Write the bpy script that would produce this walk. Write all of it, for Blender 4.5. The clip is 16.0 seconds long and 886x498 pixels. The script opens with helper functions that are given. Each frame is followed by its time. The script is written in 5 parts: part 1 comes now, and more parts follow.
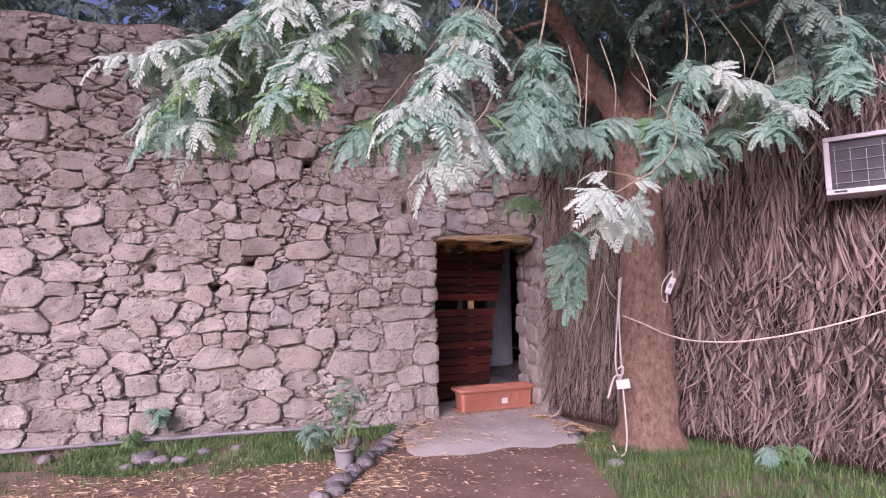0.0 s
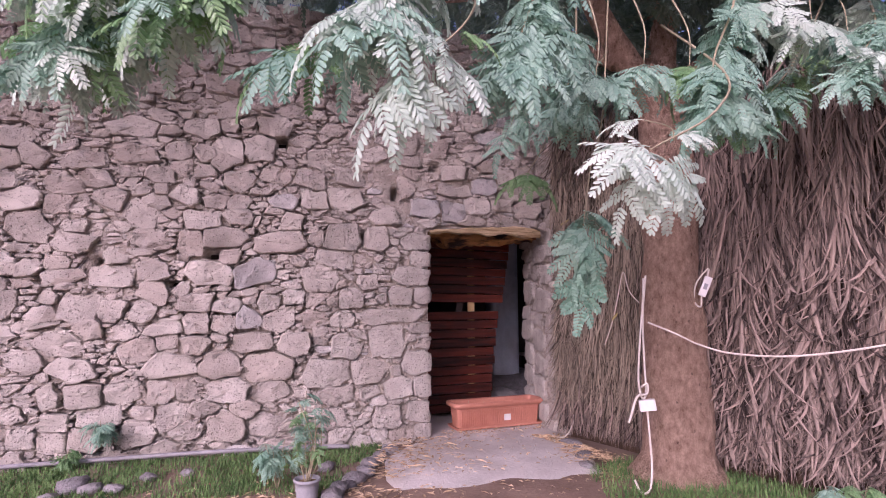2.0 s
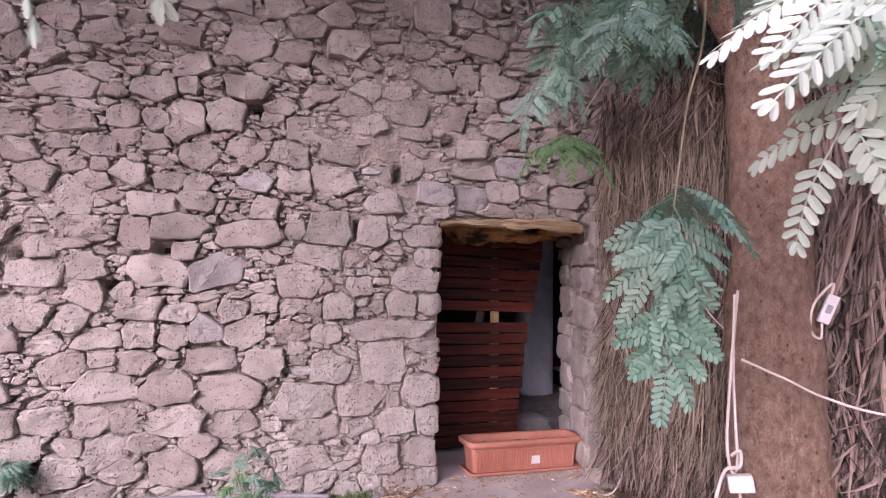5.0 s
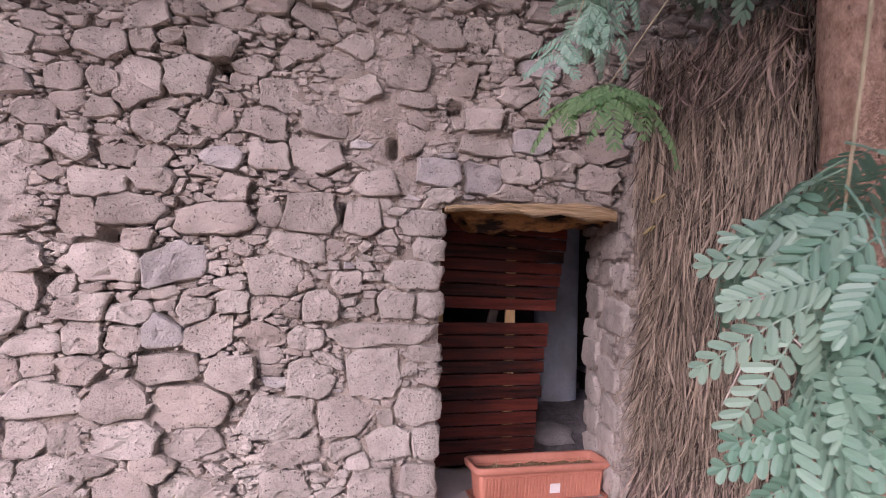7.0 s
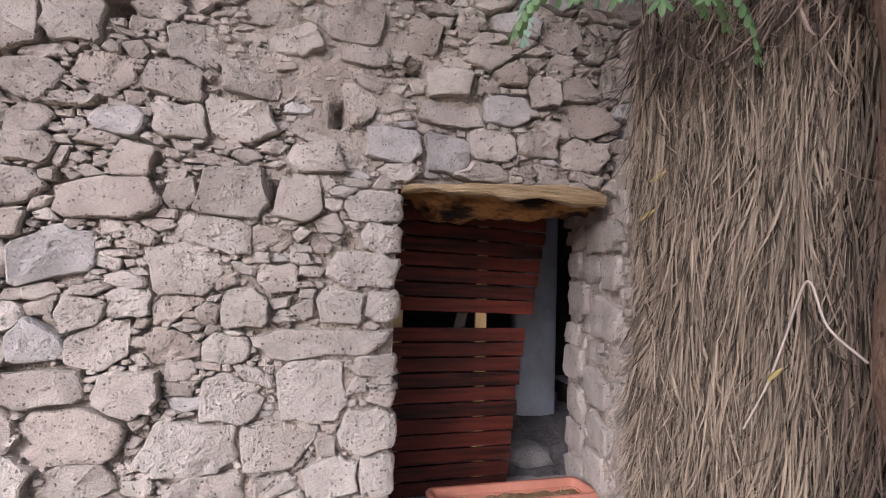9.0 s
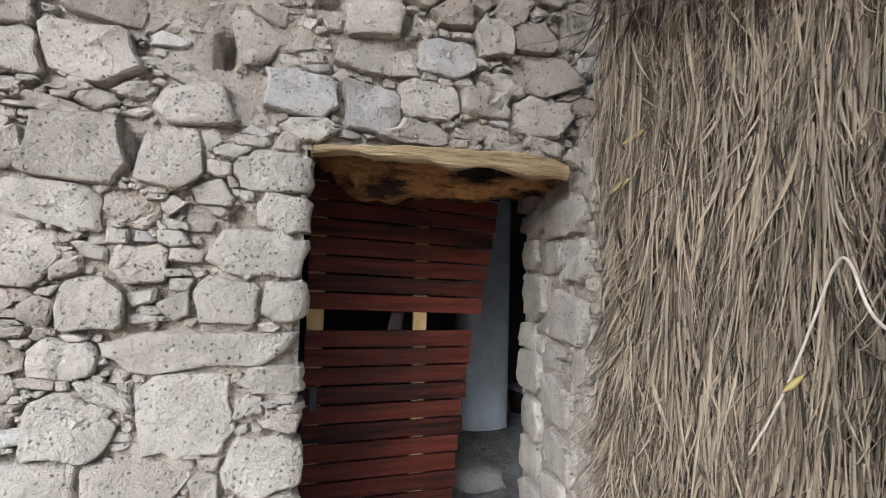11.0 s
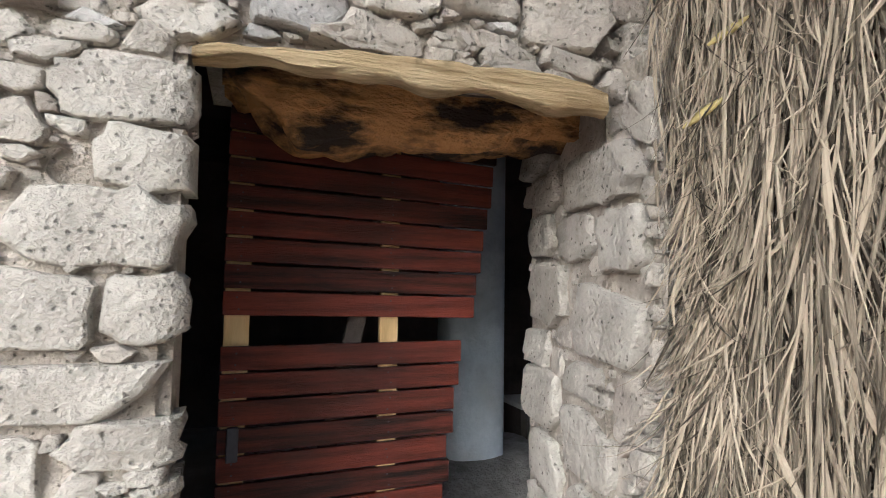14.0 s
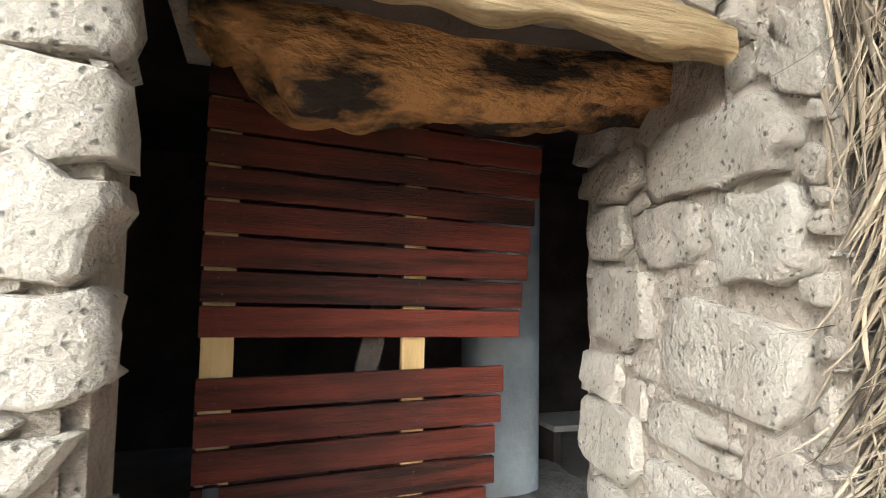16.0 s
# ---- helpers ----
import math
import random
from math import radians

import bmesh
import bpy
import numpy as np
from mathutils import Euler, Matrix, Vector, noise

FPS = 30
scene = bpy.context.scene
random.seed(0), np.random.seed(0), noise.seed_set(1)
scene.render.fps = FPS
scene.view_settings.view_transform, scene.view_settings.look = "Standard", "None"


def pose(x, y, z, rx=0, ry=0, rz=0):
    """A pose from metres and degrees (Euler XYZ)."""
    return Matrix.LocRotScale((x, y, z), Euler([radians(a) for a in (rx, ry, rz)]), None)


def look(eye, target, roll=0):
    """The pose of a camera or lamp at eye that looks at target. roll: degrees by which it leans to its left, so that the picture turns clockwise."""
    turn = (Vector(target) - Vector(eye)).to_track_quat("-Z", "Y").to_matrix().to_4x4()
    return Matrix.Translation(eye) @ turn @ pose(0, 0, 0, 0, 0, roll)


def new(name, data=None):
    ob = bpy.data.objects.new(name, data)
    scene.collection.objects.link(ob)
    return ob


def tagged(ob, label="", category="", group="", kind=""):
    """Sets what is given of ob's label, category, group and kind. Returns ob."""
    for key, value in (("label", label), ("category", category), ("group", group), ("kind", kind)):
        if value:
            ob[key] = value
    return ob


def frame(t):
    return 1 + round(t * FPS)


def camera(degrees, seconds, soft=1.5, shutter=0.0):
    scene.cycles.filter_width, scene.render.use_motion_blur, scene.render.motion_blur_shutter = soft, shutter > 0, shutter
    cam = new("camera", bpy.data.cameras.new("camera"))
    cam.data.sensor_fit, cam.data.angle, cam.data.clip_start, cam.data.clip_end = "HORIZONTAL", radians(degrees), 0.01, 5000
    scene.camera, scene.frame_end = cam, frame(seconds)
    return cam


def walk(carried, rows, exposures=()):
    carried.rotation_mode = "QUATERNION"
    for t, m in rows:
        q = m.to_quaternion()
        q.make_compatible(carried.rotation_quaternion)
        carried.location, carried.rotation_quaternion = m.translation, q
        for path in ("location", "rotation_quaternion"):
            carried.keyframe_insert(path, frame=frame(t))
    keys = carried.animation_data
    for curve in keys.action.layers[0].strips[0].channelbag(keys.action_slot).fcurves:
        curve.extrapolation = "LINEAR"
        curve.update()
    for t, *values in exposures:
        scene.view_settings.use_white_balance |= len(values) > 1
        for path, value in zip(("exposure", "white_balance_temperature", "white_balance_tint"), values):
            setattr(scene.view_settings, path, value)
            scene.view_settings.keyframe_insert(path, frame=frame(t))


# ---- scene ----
cam = camera(76.1, 16.0, soft=1.0, shutter=0.3)
PATH = [
    (0, (-1.711, -5.740, 1.196), (-1.124, -3.837, 1.382), -0.9),
    (0.5, (-1.593, -5.601, 1.188), (-1.023, -3.693, 1.379), -0.7),
    (1, (-1.542, -5.408, 1.181), (-0.984, -3.497, 1.370), -0.4),
    (1.5, (-1.469, -5.249, 1.170), (-0.914, -3.337, 1.361), -0.3),
    (1.8, (-1.366, -5.150, 1.173), (-0.823, -3.234, 1.363), -0.1),
    (2, (-1.323, -5.055, 1.193), (-0.780, -3.140, 1.385), -0.3),
    (2.5, (-1.227, -4.871, 1.204), (-0.704, -2.950, 1.396), -0.1),
    (3, (-1.173, -4.643, 1.218), (-0.664, -2.719, 1.409), 0.1),
    (3.5, (-1.086, -4.486, 1.204), (-0.582, -2.560, 1.404), 0.3),
    (4, (-0.993, -4.355, 1.241), (-0.507, -2.425, 1.438), 0.3),
    (4.2, (-0.976, -4.298, 1.247), (-0.499, -2.366, 1.445), 0.3),
    (6.3, (-0.632, -3.624, 1.454), (-0.308, -1.653, 1.557), 2.0),
    (6.5, (-0.614, -3.579, 1.447), (-0.292, -1.608, 1.554), 1.8),
    (7, (-0.606, -3.391, 1.430), (-0.267, -1.423, 1.533), 1.9),
    (7.5, (-0.556, -3.227, 1.405), (-0.170, -1.267, 1.515), 1.8),
    (8, (-0.466, -3.084, 1.391), (-0.042, -1.133, 1.510), 1.7),
    (8.5, (-0.424, -2.976, 1.385), (0.004, -1.026, 1.512), 1.7),
    (9, (-0.416, -2.796, 1.380), (0.017, -0.848, 1.507), 1.8),
    (9.5, (-0.406, -2.690, 1.378), (0.070, -0.752, 1.516), 1.7),
    (10, (-0.343, -2.583, 1.351), (0.198, -0.663, 1.496), 1.4),
    (10.2, (-0.274, -2.513, 1.334), (0.273, -0.595, 1.486), 1.4),
    (12.3, (-0.086, -1.864, 1.307), (0.577, 0.017, 1.456), 1.2),
    (12.5, (-0.058, -1.820, 1.313), (0.597, 0.063, 1.459), 0.8),
    (13, (-0.020, -1.657, 1.311), (0.627, 0.231, 1.453), 0.9),
    (13.5, (0.034, -1.532, 1.307), (0.675, 0.357, 1.449), 1.0),
    (14, (0.127, -1.399, 1.321), (0.771, 0.489, 1.461), 0.9),
    (14.5, (0.177, -1.290, 1.333), (0.809, 0.603, 1.473), 0.9),
    (15, (0.166, -1.116, 1.335), (0.781, 0.782, 1.470), 1.2),
    (15.5, (0.148, -0.989, 1.351), (0.768, 0.908, 1.489), 1.2),
    (16, (0.188, -0.904, 1.356), (0.809, 0.992, 1.498), 0.9),
]
LOOK = [(0, -0.52, 5460, 51), (4.2, -0.39, 5500, 49), (6.3, -0.33, 5480, 41), (7, -0.31, 5500, 42), (8, -0.24, 5480, 41), (9, -0.13, 5300, 25), (10.2, 0.03, 5050, 12), (12.5, 0.36, 5060, 8), (14, 0.64, 5150, 8), (16, 1.30, 5350, 4)]
walk(cam, [(t, look(eye, target, roll)) for t, eye, target, roll in PATH], LOOK)

# ---- daylight: bright open sky behind the viewer, shade under the tree ----
world = bpy.data.worlds.new("sky")
scene.world = world
world.use_nodes = True
wn = world.node_tree.nodes
sky = wn.new("ShaderNodeTexSky")
sky.sky_type, sky.sun_disc = "NISHITA", False
sky.sun_elevation, sky.sun_rotation = radians(25), radians(222)
sky.dust_density, sky.air_density, sky.ozone_density = 9.0, 0.7, 0.5
world.node_tree.links.new(sky.outputs[0], wn["Background"].inputs[0])
wn["Background"].inputs[1].default_value = 0.25
sun = new("sun", bpy.data.lights.new("sun", "SUN"))
sun.data.energy, sun.data.angle, sun.data.color = 1.4, radians(40), (1.0, 0.96, 0.90)
sun.matrix_world = look((-5, -5.5, 3.45), (0, 0, 0))


# ---- materials ----
def shader(name, rough=0.8):
    m = bpy.data.materials.new(name)
    m.use_nodes = True
    b = m.node_tree.nodes["Principled BSDF"]
    b.inputs["Roughness"].default_value = rough
    b.inputs["Specular IOR Level"].default_value = 0.25
    return m, m.node_tree.nodes, m.node_tree.links, b


def surface(name, dark, light, scale=6.0, fine=60.0, bump=0.4, rough=0.85, vary="", pits=0.0, stain=None, stretch=(1, 1, 1), spread=0.25, metal=0.0, pit_scale=75.0, height=0.02, lumps=0.0, accent=None, reach=(0.4, 1.05)):
    """A two-scale mottled surface. vary: 'object' or 'island' shifts the colour from piece to piece."""
    m, n, l, b = shader(name, rough)
    b.inputs["Metallic"].default_value = metal
    co = n.new("ShaderNodeTexCoord")
    mp = n.new("ShaderNodeMapping")
    mp.inputs["Scale"].default_value = stretch
    l.new(co.outputs["Object"], mp.inputs[0])
    big, small = n.new("ShaderNodeTexNoise"), n.new("ShaderNodeTexNoise")
    big.inputs["Scale"].default_value, small.inputs["Scale"].default_value = scale, fine
    big.inputs["Detail"].default_value = small.inputs["Detail"].default_value = 8
    small.inputs["Roughness"].default_value = 0.65
    for t in (big, small):
        l.new(mp.outputs[0], t.inputs[0])
    add = n.new("ShaderNodeMath")
    add.operation = "MULTIPLY_ADD"
    l.new(small.outputs[0], add.inputs[0])
    add.inputs[1].default_value = 0.5
    l.new(big.outputs[0], add.inputs[2])
    value = add.outputs[0]
    if vary:
        r = n.new("ShaderNodeObjectInfo").outputs["Random"] if vary == "object" else n.new("ShaderNodeNewGeometry").outputs["Random Per Island"]
        v = n.new("ShaderNodeMath")
        v.operation = "MULTIPLY_ADD"
        l.new(r, v.inputs[0])
        v.inputs[1].default_value = spread * 2
        l.new(value, v.inputs[2])
        o = n.new("ShaderNodeMath")
        o.operation = "SUBTRACT"
        l.new(v.outputs[0], o.inputs[0])
        o.inputs[1].default_value = spread
        value = o.outputs[0]
        chance = r
    ramp = n.new("ShaderNodeValToRGB")
    ramp.color_ramp.elements[0].position, ramp.color_ramp.elements[1].position = reach
    ramp.color_ramp.elements[0].color, ramp.color_ramp.elements[1].color = (*dark, 1), (*light, 1)
    l.new(value, ramp.inputs[0])
    colour = ramp.outputs[0]
    if accent:
        many = n.new("ShaderNodeMath")
        many.operation = "MULTIPLY"
        l.new(chance, many.inputs[0])
        many.inputs[1].default_value = 7.31
        part_ = n.new("ShaderNodeMath")
        part_.operation = "FRACT"
        l.new(many.outputs[0], part_.inputs[0])
        pick = n.new("ShaderNodeMapRange")
        pick.inputs[1].default_value, pick.inputs[2].default_value, pick.inputs[4].default_value = 0.55, 1.0, 0.45
        l.new(part_.outputs[0], pick.inputs[0])
        tinted = n.new("ShaderNodeMixRGB")
        l.new(pick.outputs[0], tinted.inputs[0])
        l.new(colour, tinted.inputs[1])
        tinted.inputs[2].default_value = (*accent, 1)
        colour = tinted.outputs[0]
    if stain:
        s = n.new("ShaderNodeTexNoise")
        s.inputs["Scale"].default_value, s.inputs["Detail"].default_value = scale * 0.35, 3
        l.new(co.outputs["Object"], s.inputs[0])
        k = n.new("ShaderNodeMapRange")
        k.inputs[1].default_value, k.inputs[2].default_value, k.inputs[4].default_value = 0.5, 0.68, 0.75
        l.new(s.outputs[0], k.inputs[0])
        mix = n.new("ShaderNodeMixRGB")
        l.new(k.outputs[0], mix.inputs[0])
        l.new(colour, mix.inputs[1])
        mix.inputs[2].default_value = (*stain, 1)
        colour = mix.outputs[0]
    relief = small.outputs[0]
    if lumps:
        lump = n.new("ShaderNodeTexNoise")
        lump.inputs["Scale"].default_value, lump.inputs["Detail"].default_value, lump.inputs["Roughness"].default_value = lumps, 5, 0.6
        l.new(mp.outputs[0], lump.inputs[0])
        tall = n.new("ShaderNodeMath")
        tall.operation = "MULTIPLY_ADD"
        l.new(lump.outputs[0], tall.inputs[0])
        tall.inputs[1].default_value = 1.5
        l.new(small.outputs[0], tall.inputs[2])
        relief = tall.outputs[0]
    if pits:
        vo = n.new("ShaderNodeTexVoronoi")
        vo.inputs["Scale"].default_value = pit_scale
        warp = n.new("ShaderNodeMixRGB")
        warp.inputs[0].default_value = 0.025
        l.new(mp.outputs[0], warp.inputs[1])
        l.new(small.outputs["Color"], warp.inputs[2])
        l.new(warp.outputs[0], vo.inputs[0])
        hole = n.new("ShaderNodeMapRange")
        hole.inputs[1].default_value, hole.inputs[2].default_value, hole.inputs[3].default_value, hole.inputs[4].default_value = 0.1, 0.32, 0.0, 1.0
        l.new(vo.outputs["Distance"], hole.inputs[0])
        # only some of the cells are open pores
        some = n.new("ShaderNodeMath")
        some.operation = "GREATER_THAN"
        sep = n.new("ShaderNodeSeparateColor")
        l.new(vo.outputs["Color"], sep.inputs[0])
        l.new(sep.outputs[0], some.inputs[0])
        some.inputs[1].default_value = pits
        mx = n.new("ShaderNodeMath")
        mx.operation = "MAXIMUM"
        l.new(hole.outputs[0], mx.inputs[0])
        l.new(some.outputs[0], mx.inputs[1])
        ma = n.new("ShaderNodeMath")
        ma.operation = "MULTIPLY_ADD"
        l.new(mx.outputs[0], ma.inputs[0])
        ma.inputs[1].default_value = 1.2
        l.new(relief, ma.inputs[2])
        relief = ma.outputs[0]
        mm = n.new("ShaderNodeMixRGB")
        mm.blend_type = "MULTIPLY"
        dk = n.new("ShaderNodeMapRange")
        dk.inputs[3].default_value, dk.inputs[4].default_value = 0.40, 1.0
        l.new(mx.outputs[0], dk.inputs[0])
        mm.inputs[0].default_value = 1.0
        l.new(colour, mm.inputs[1])
        l.new(dk.outputs[0], mm.inputs[2])
        colour = mm.outputs[0]
    bp = n.new("ShaderNodeBump")
    bp.inputs["Strength"].default_value, bp.inputs["Distance"].default_value = bump, height
    l.new(relief, bp.inputs["Height"])
    l.new(bp.outputs[0], b.inputs["Normal"])
    l.new(colour, b.inputs["Base Color"])
    return m


STONE = surface("rubble_stone", (0.33, 0.295, 0.25), (0.68, 0.63, 0.55), 5, 90, 1.0, 0.92, "object", 0.36, None, spread=0.15, lumps=20, accent=(0.48, 0.405, 0.335), pit_scale=52)
STONE_MANY = surface("rubble_stone_many", (0.33, 0.295, 0.25), (0.68, 0.63, 0.55), 5, 90, 1.0, 0.92, "island", 0.36, None, spread=0.15, lumps=20, accent=(0.48, 0.405, 0.335), pit_scale=52)
STONE_PALE = surface("pale_porous_stone", (0.35, 0.32, 0.272), (0.61, 0.575, 0.507), 7, 60, 0.8, 0.92, "object", 0.32, None, spread=0.12, lumps=28, pit_scale=50, height=0.026)
STONE_GREY = surface("grey_basalt", (0.31, 0.30, 0.28), (0.60, 0.58, 0.545), 6, 70, 0.85, 0.9, "object", 0.25, spread=0.2, lumps=16)
ROCK = surface("yard_rock", (0.16, 0.15, 0.15), (0.37, 0.35, 0.345), 6, 50, 0.8, 0.9, "object", 0.2, spread=0.2, lumps=14)
MORTAR = surface("earth_mortar", (0.30, 0.255, 0.205), (0.60, 0.545, 0.465), 7, 45, 1.0, 0.95, pits=0.2, height=0.03, lumps=18)
LINTEL = surface("weathered_timber", (0.42, 0.27, 0.12), (0.86, 0.69, 0.41), 4, 16, 1.0, 0.8, stretch=(0.35, 5, 8), height=0.06, reach=(0.5, 0.95))
LOG = surface("old_beam", (0.055, 0.042, 0.033), (0.74, 0.40, 0.15), 3.4, 14, 1.0, 0.75, stretch=(1, 1.2, 2.2), height=0.06, lumps=12, reach=(0.68, 0.86))
SLAT = surface("red_stained_pine", (0.009, 0.0035, 0.0025), (0.15, 0.031, 0.018), 3.5, 30, 0.5, 0.36, "object", stretch=(0.4, 6, 9), spread=0.16, stain=(0.03, 0.010, 0.007), height=0.012, reach=(0.5, 0.98))
PINE = surface("raw_pine", (0.50, 0.33, 0.13), (0.78, 0.58, 0.29), 4, 30, 0.3, 0.6, stretch=(6, 6, 0.6), height=0.005)
PLASTER = surface("blue_limewash", (0.36, 0.43, 0.50), (0.70, 0.76, 0.82), 4, 20, 0.5, 0.9, stain=(0.40, 0.42, 0.43))
# near-black base colour that holds the unlit room's shade
ROOM_SHADE = surface("dark_room_shade", (0.035, 0.03, 0.027), (0.12, 0.10, 0.085), 3, 20, 0.6, 0.95)
EARTH = surface("packed_earth", (0.13, 0.085, 0.06), (0.36, 0.26, 0.195), 2.5, 40, 0.6, 0.95, stain=(0.30, 0.235, 0.185))
CEMENT = surface("dusty_cement", (0.46, 0.43, 0.395), (0.72, 0.68, 0.635), 3, 45, 0.5, 0.9, stain=(0.46, 0.41, 0.36))
DUST = surface("grey_rubble_dust", (0.12, 0.115, 0.11), (0.38, 0.37, 0.36), 9, 50, 1.0, 0.95, height=0.03, lumps=20)
TERRACOTTA = surface("orange_plastic", (0.40, 0.16, 0.10), (0.56, 0.26, 0.18), 4, 50, 0.1, 0.5, height=0.004)
SOIL = surface("dry_soil", (0.10, 0.06, 0.035), (0.42, 0.30, 0.16), 14, 70, 1.0, 0.95)
BARK = surface("tree_bark", (0.27, 0.165, 0.11), (0.66, 0.475, 0.35), 20, 80, 1.0, 0.9, stretch=(1.3, 1.3, 0.8), height=0.03, lumps=40, reach=(0.45, 1.05), pits=0.14, pit_scale=30)
TWIG = surface("green_twig", (0.25, 0.22, 0.13), (0.45, 0.40, 0.26), 10, 40, 0.2, 0.7)
THATCH = surface("dry_palm_leaf", (0.045, 0.036, 0.025), (0.48, 0.405, 0.30), 3, 30, 0.3, 0.75, "island", stretch=(8, 8, 0.6), spread=0.38, height=0.006)
# weathered browner leaves, darkened further for tree shade and hollows between blades
THATCH_OLD_SHADED = surface("old_shaded_palm_leaf", (0.03, 0.022, 0.018), (0.37, 0.29, 0.235), 3, 30, 0.3, 0.8, "island", stretch=(8, 8, 0.6), spread=0.36, height=0.006)
# dark colour for the shaded gaps in the thatch
THATCH_BACK = surface("thatch_gap_shade", (0.035, 0.024, 0.016), (0.14, 0.095, 0.06), 4, 30, 1.0, 0.95, stretch=(9, 9, 0.5))
GRASS = surface("green_grass", (0.045, 0.11, 0.03), (0.19, 0.31, 0.10), 4, 30, 0.1, 0.6, "island", spread=0.25)
STRAW = surface("leaf_litter", (0.30, 0.20, 0.11), (0.72, 0.56, 0.36), 8, 40, 0.2, 0.8, "island", spread=0.35)
HOSE = surface("grey_hose", (0.20, 0.19, 0.20), (0.36, 0.35, 0.355), 5, 40, 0.2, 0.5)
ROPE = surface("white_cable", (0.62, 0.56, 0.48), (0.82, 0.76, 0.68), 10, 80, 0.3, 0.6, height=0.003)
CASING = surface("dull_white_metal", (0.42, 0.42, 0.43), (0.60, 0.60, 0.60), 6, 50, 0.1, 0.45, height=0.002)
WHITE = surface("white_plastic", (0.68, 0.67, 0.64), (0.85, 0.84, 0.81), 6, 50, 0.1, 0.4, height=0.002)
GRILLE = surface("dark_grille", (0.02, 0.02, 0.025), (0.07, 0.07, 0.08), 6, 50, 0.1, 0.5)
POT = surface("grey_pot", (0.22, 0.22, 0.225), (0.42, 0.42, 0.43), 8, 50, 0.2, 0.55)
LICHEN = surface("yellow_flower", (0.46, 0.37, 0.12), (0.68, 0.58, 0.26), 10, 40, 0.2, 0.8)


def leaf_material(name, dark, light, rough=0.42, through_=0.35):
    m, n, l, b = shader(name, rough)
    b.inputs["Specular IOR Level"].default_value = 0.55
    r = n.new("ShaderNodeNewGeometry")
    i = n.new("ShaderNodeObjectInfo")
    mixr = n.new("ShaderNodeMath")
    mixr.operation = "MULTIPLY_ADD"
    l.new(r.outputs["Random Per Island"], mixr.inputs[0])
    mixr.inputs[1].default_value = 0.45
    half = n.new("ShaderNodeMath")
    half.operation = "MULTIPLY"
    l.new(i.outputs["Random"], half.inputs[0])
    half.inputs[1].default_value = 0.55
    l.new(half.outputs[0], mixr.inputs[2])
    ramp = n.new("ShaderNodeValToRGB")
    ramp.color_ramp.elements[0].color, ramp.color_ramp.elements[1].color = (*dark, 1), (*light, 1)
    l.new(mixr.outputs[0], ramp.inputs[0])
    l.new(ramp.outputs[0], b.inputs["Base Color"])
    tr = n.new("ShaderNodeBsdfTranslucent")
    l.new(ramp.outputs[0], tr.inputs[0])
    mix = n.new("ShaderNodeMixShader")
    mix.inputs[0].default_value = through_
    l.new(b.outputs[0], mix.inputs[1])
    l.new(tr.outputs[0], mix.inputs[2])
    l.new(mix.outputs[0], n["Material Output"].inputs[0])
    return m


LEAF = leaf_material("blue_green_leaflet", (0.17, 0.34, 0.24), (0.44, 0.64, 0.49))
# pale copy of LEAF: dust plus the sky's bright sheen, put into the colour
LEAF_PALE = leaf_material("dusty_sheen_leaflet", (0.45, 0.58, 0.46), (0.72, 0.82, 0.70))
# darker copy of LEAF: the canopy's shade is put into the colour
LEAF_DARK = leaf_material("shade_dark_leaflet", (0.07, 0.13, 0.09), (0.24, 0.34, 0.25))
LEAF_FRESH = leaf_material("fresh_green_leaflet", (0.12, 0.26, 0.10), (0.32, 0.51, 0.23))


# ---- small makers ----
def mesh_object(name, verts, faces, material, parent=None, label="", smooth=False, kind="", crisp=0):
    me = bpy.data.meshes.new(name)
    me.from_pydata([tuple(v) for v in verts], [], [tuple(f) for f in faces])
    me.materials.append(material)
    if smooth:
        me.polygons.foreach_set("use_smooth", [True] * len(me.polygons))
    me.update()
    if crisp:
        me.set_sharp_from_angle(angle=radians(crisp))
    ob = new(name, me)
    ob.parent = parent
    return tagged(ob, label, kind=kind)


def part(name, bm, material, parent=None, label="", smooth=False, kind=""):
    me = bpy.data.meshes.new(name)
    bmesh.ops.recalc_face_normals(bm, faces=bm.faces)
    bm.to_mesh(me)
    bm.free()
    me.materials.append(material)
    if smooth:
        me.polygons.foreach_set("use_smooth", [True] * len(me.polygons))
    ob = new(name, me)
    ob.parent = parent
    return tagged(ob, label, kind=kind)


def box(x0, x1, y0, y1, z0, z1, bevel=0.0, m=None):
    bm = bmesh.new()
    bmesh.ops.create_cube(bm, size=1, matrix=Matrix.LocRotScale(((x0 + x1) / 2, (y0 + y1) / 2, (z0 + z1) / 2), None, (x1 - x0, y1 - y0, z1 - z0)))
    if bevel:
        bmesh.ops.bevel(bm, geom=list(bm.edges), offset=bevel, segments=2, affect="EDGES", profile=0.6)
    if m:
        bmesh.ops.transform(bm, matrix=m, verts=bm.verts)
    return bm


def thing(name, label, category, at=(0, 0, 0), group="", kind=""):
    ob = new(name)
    ob.location = at
    ob.empty_display_size = 0.1
    return tagged(ob, label, category, group, kind)


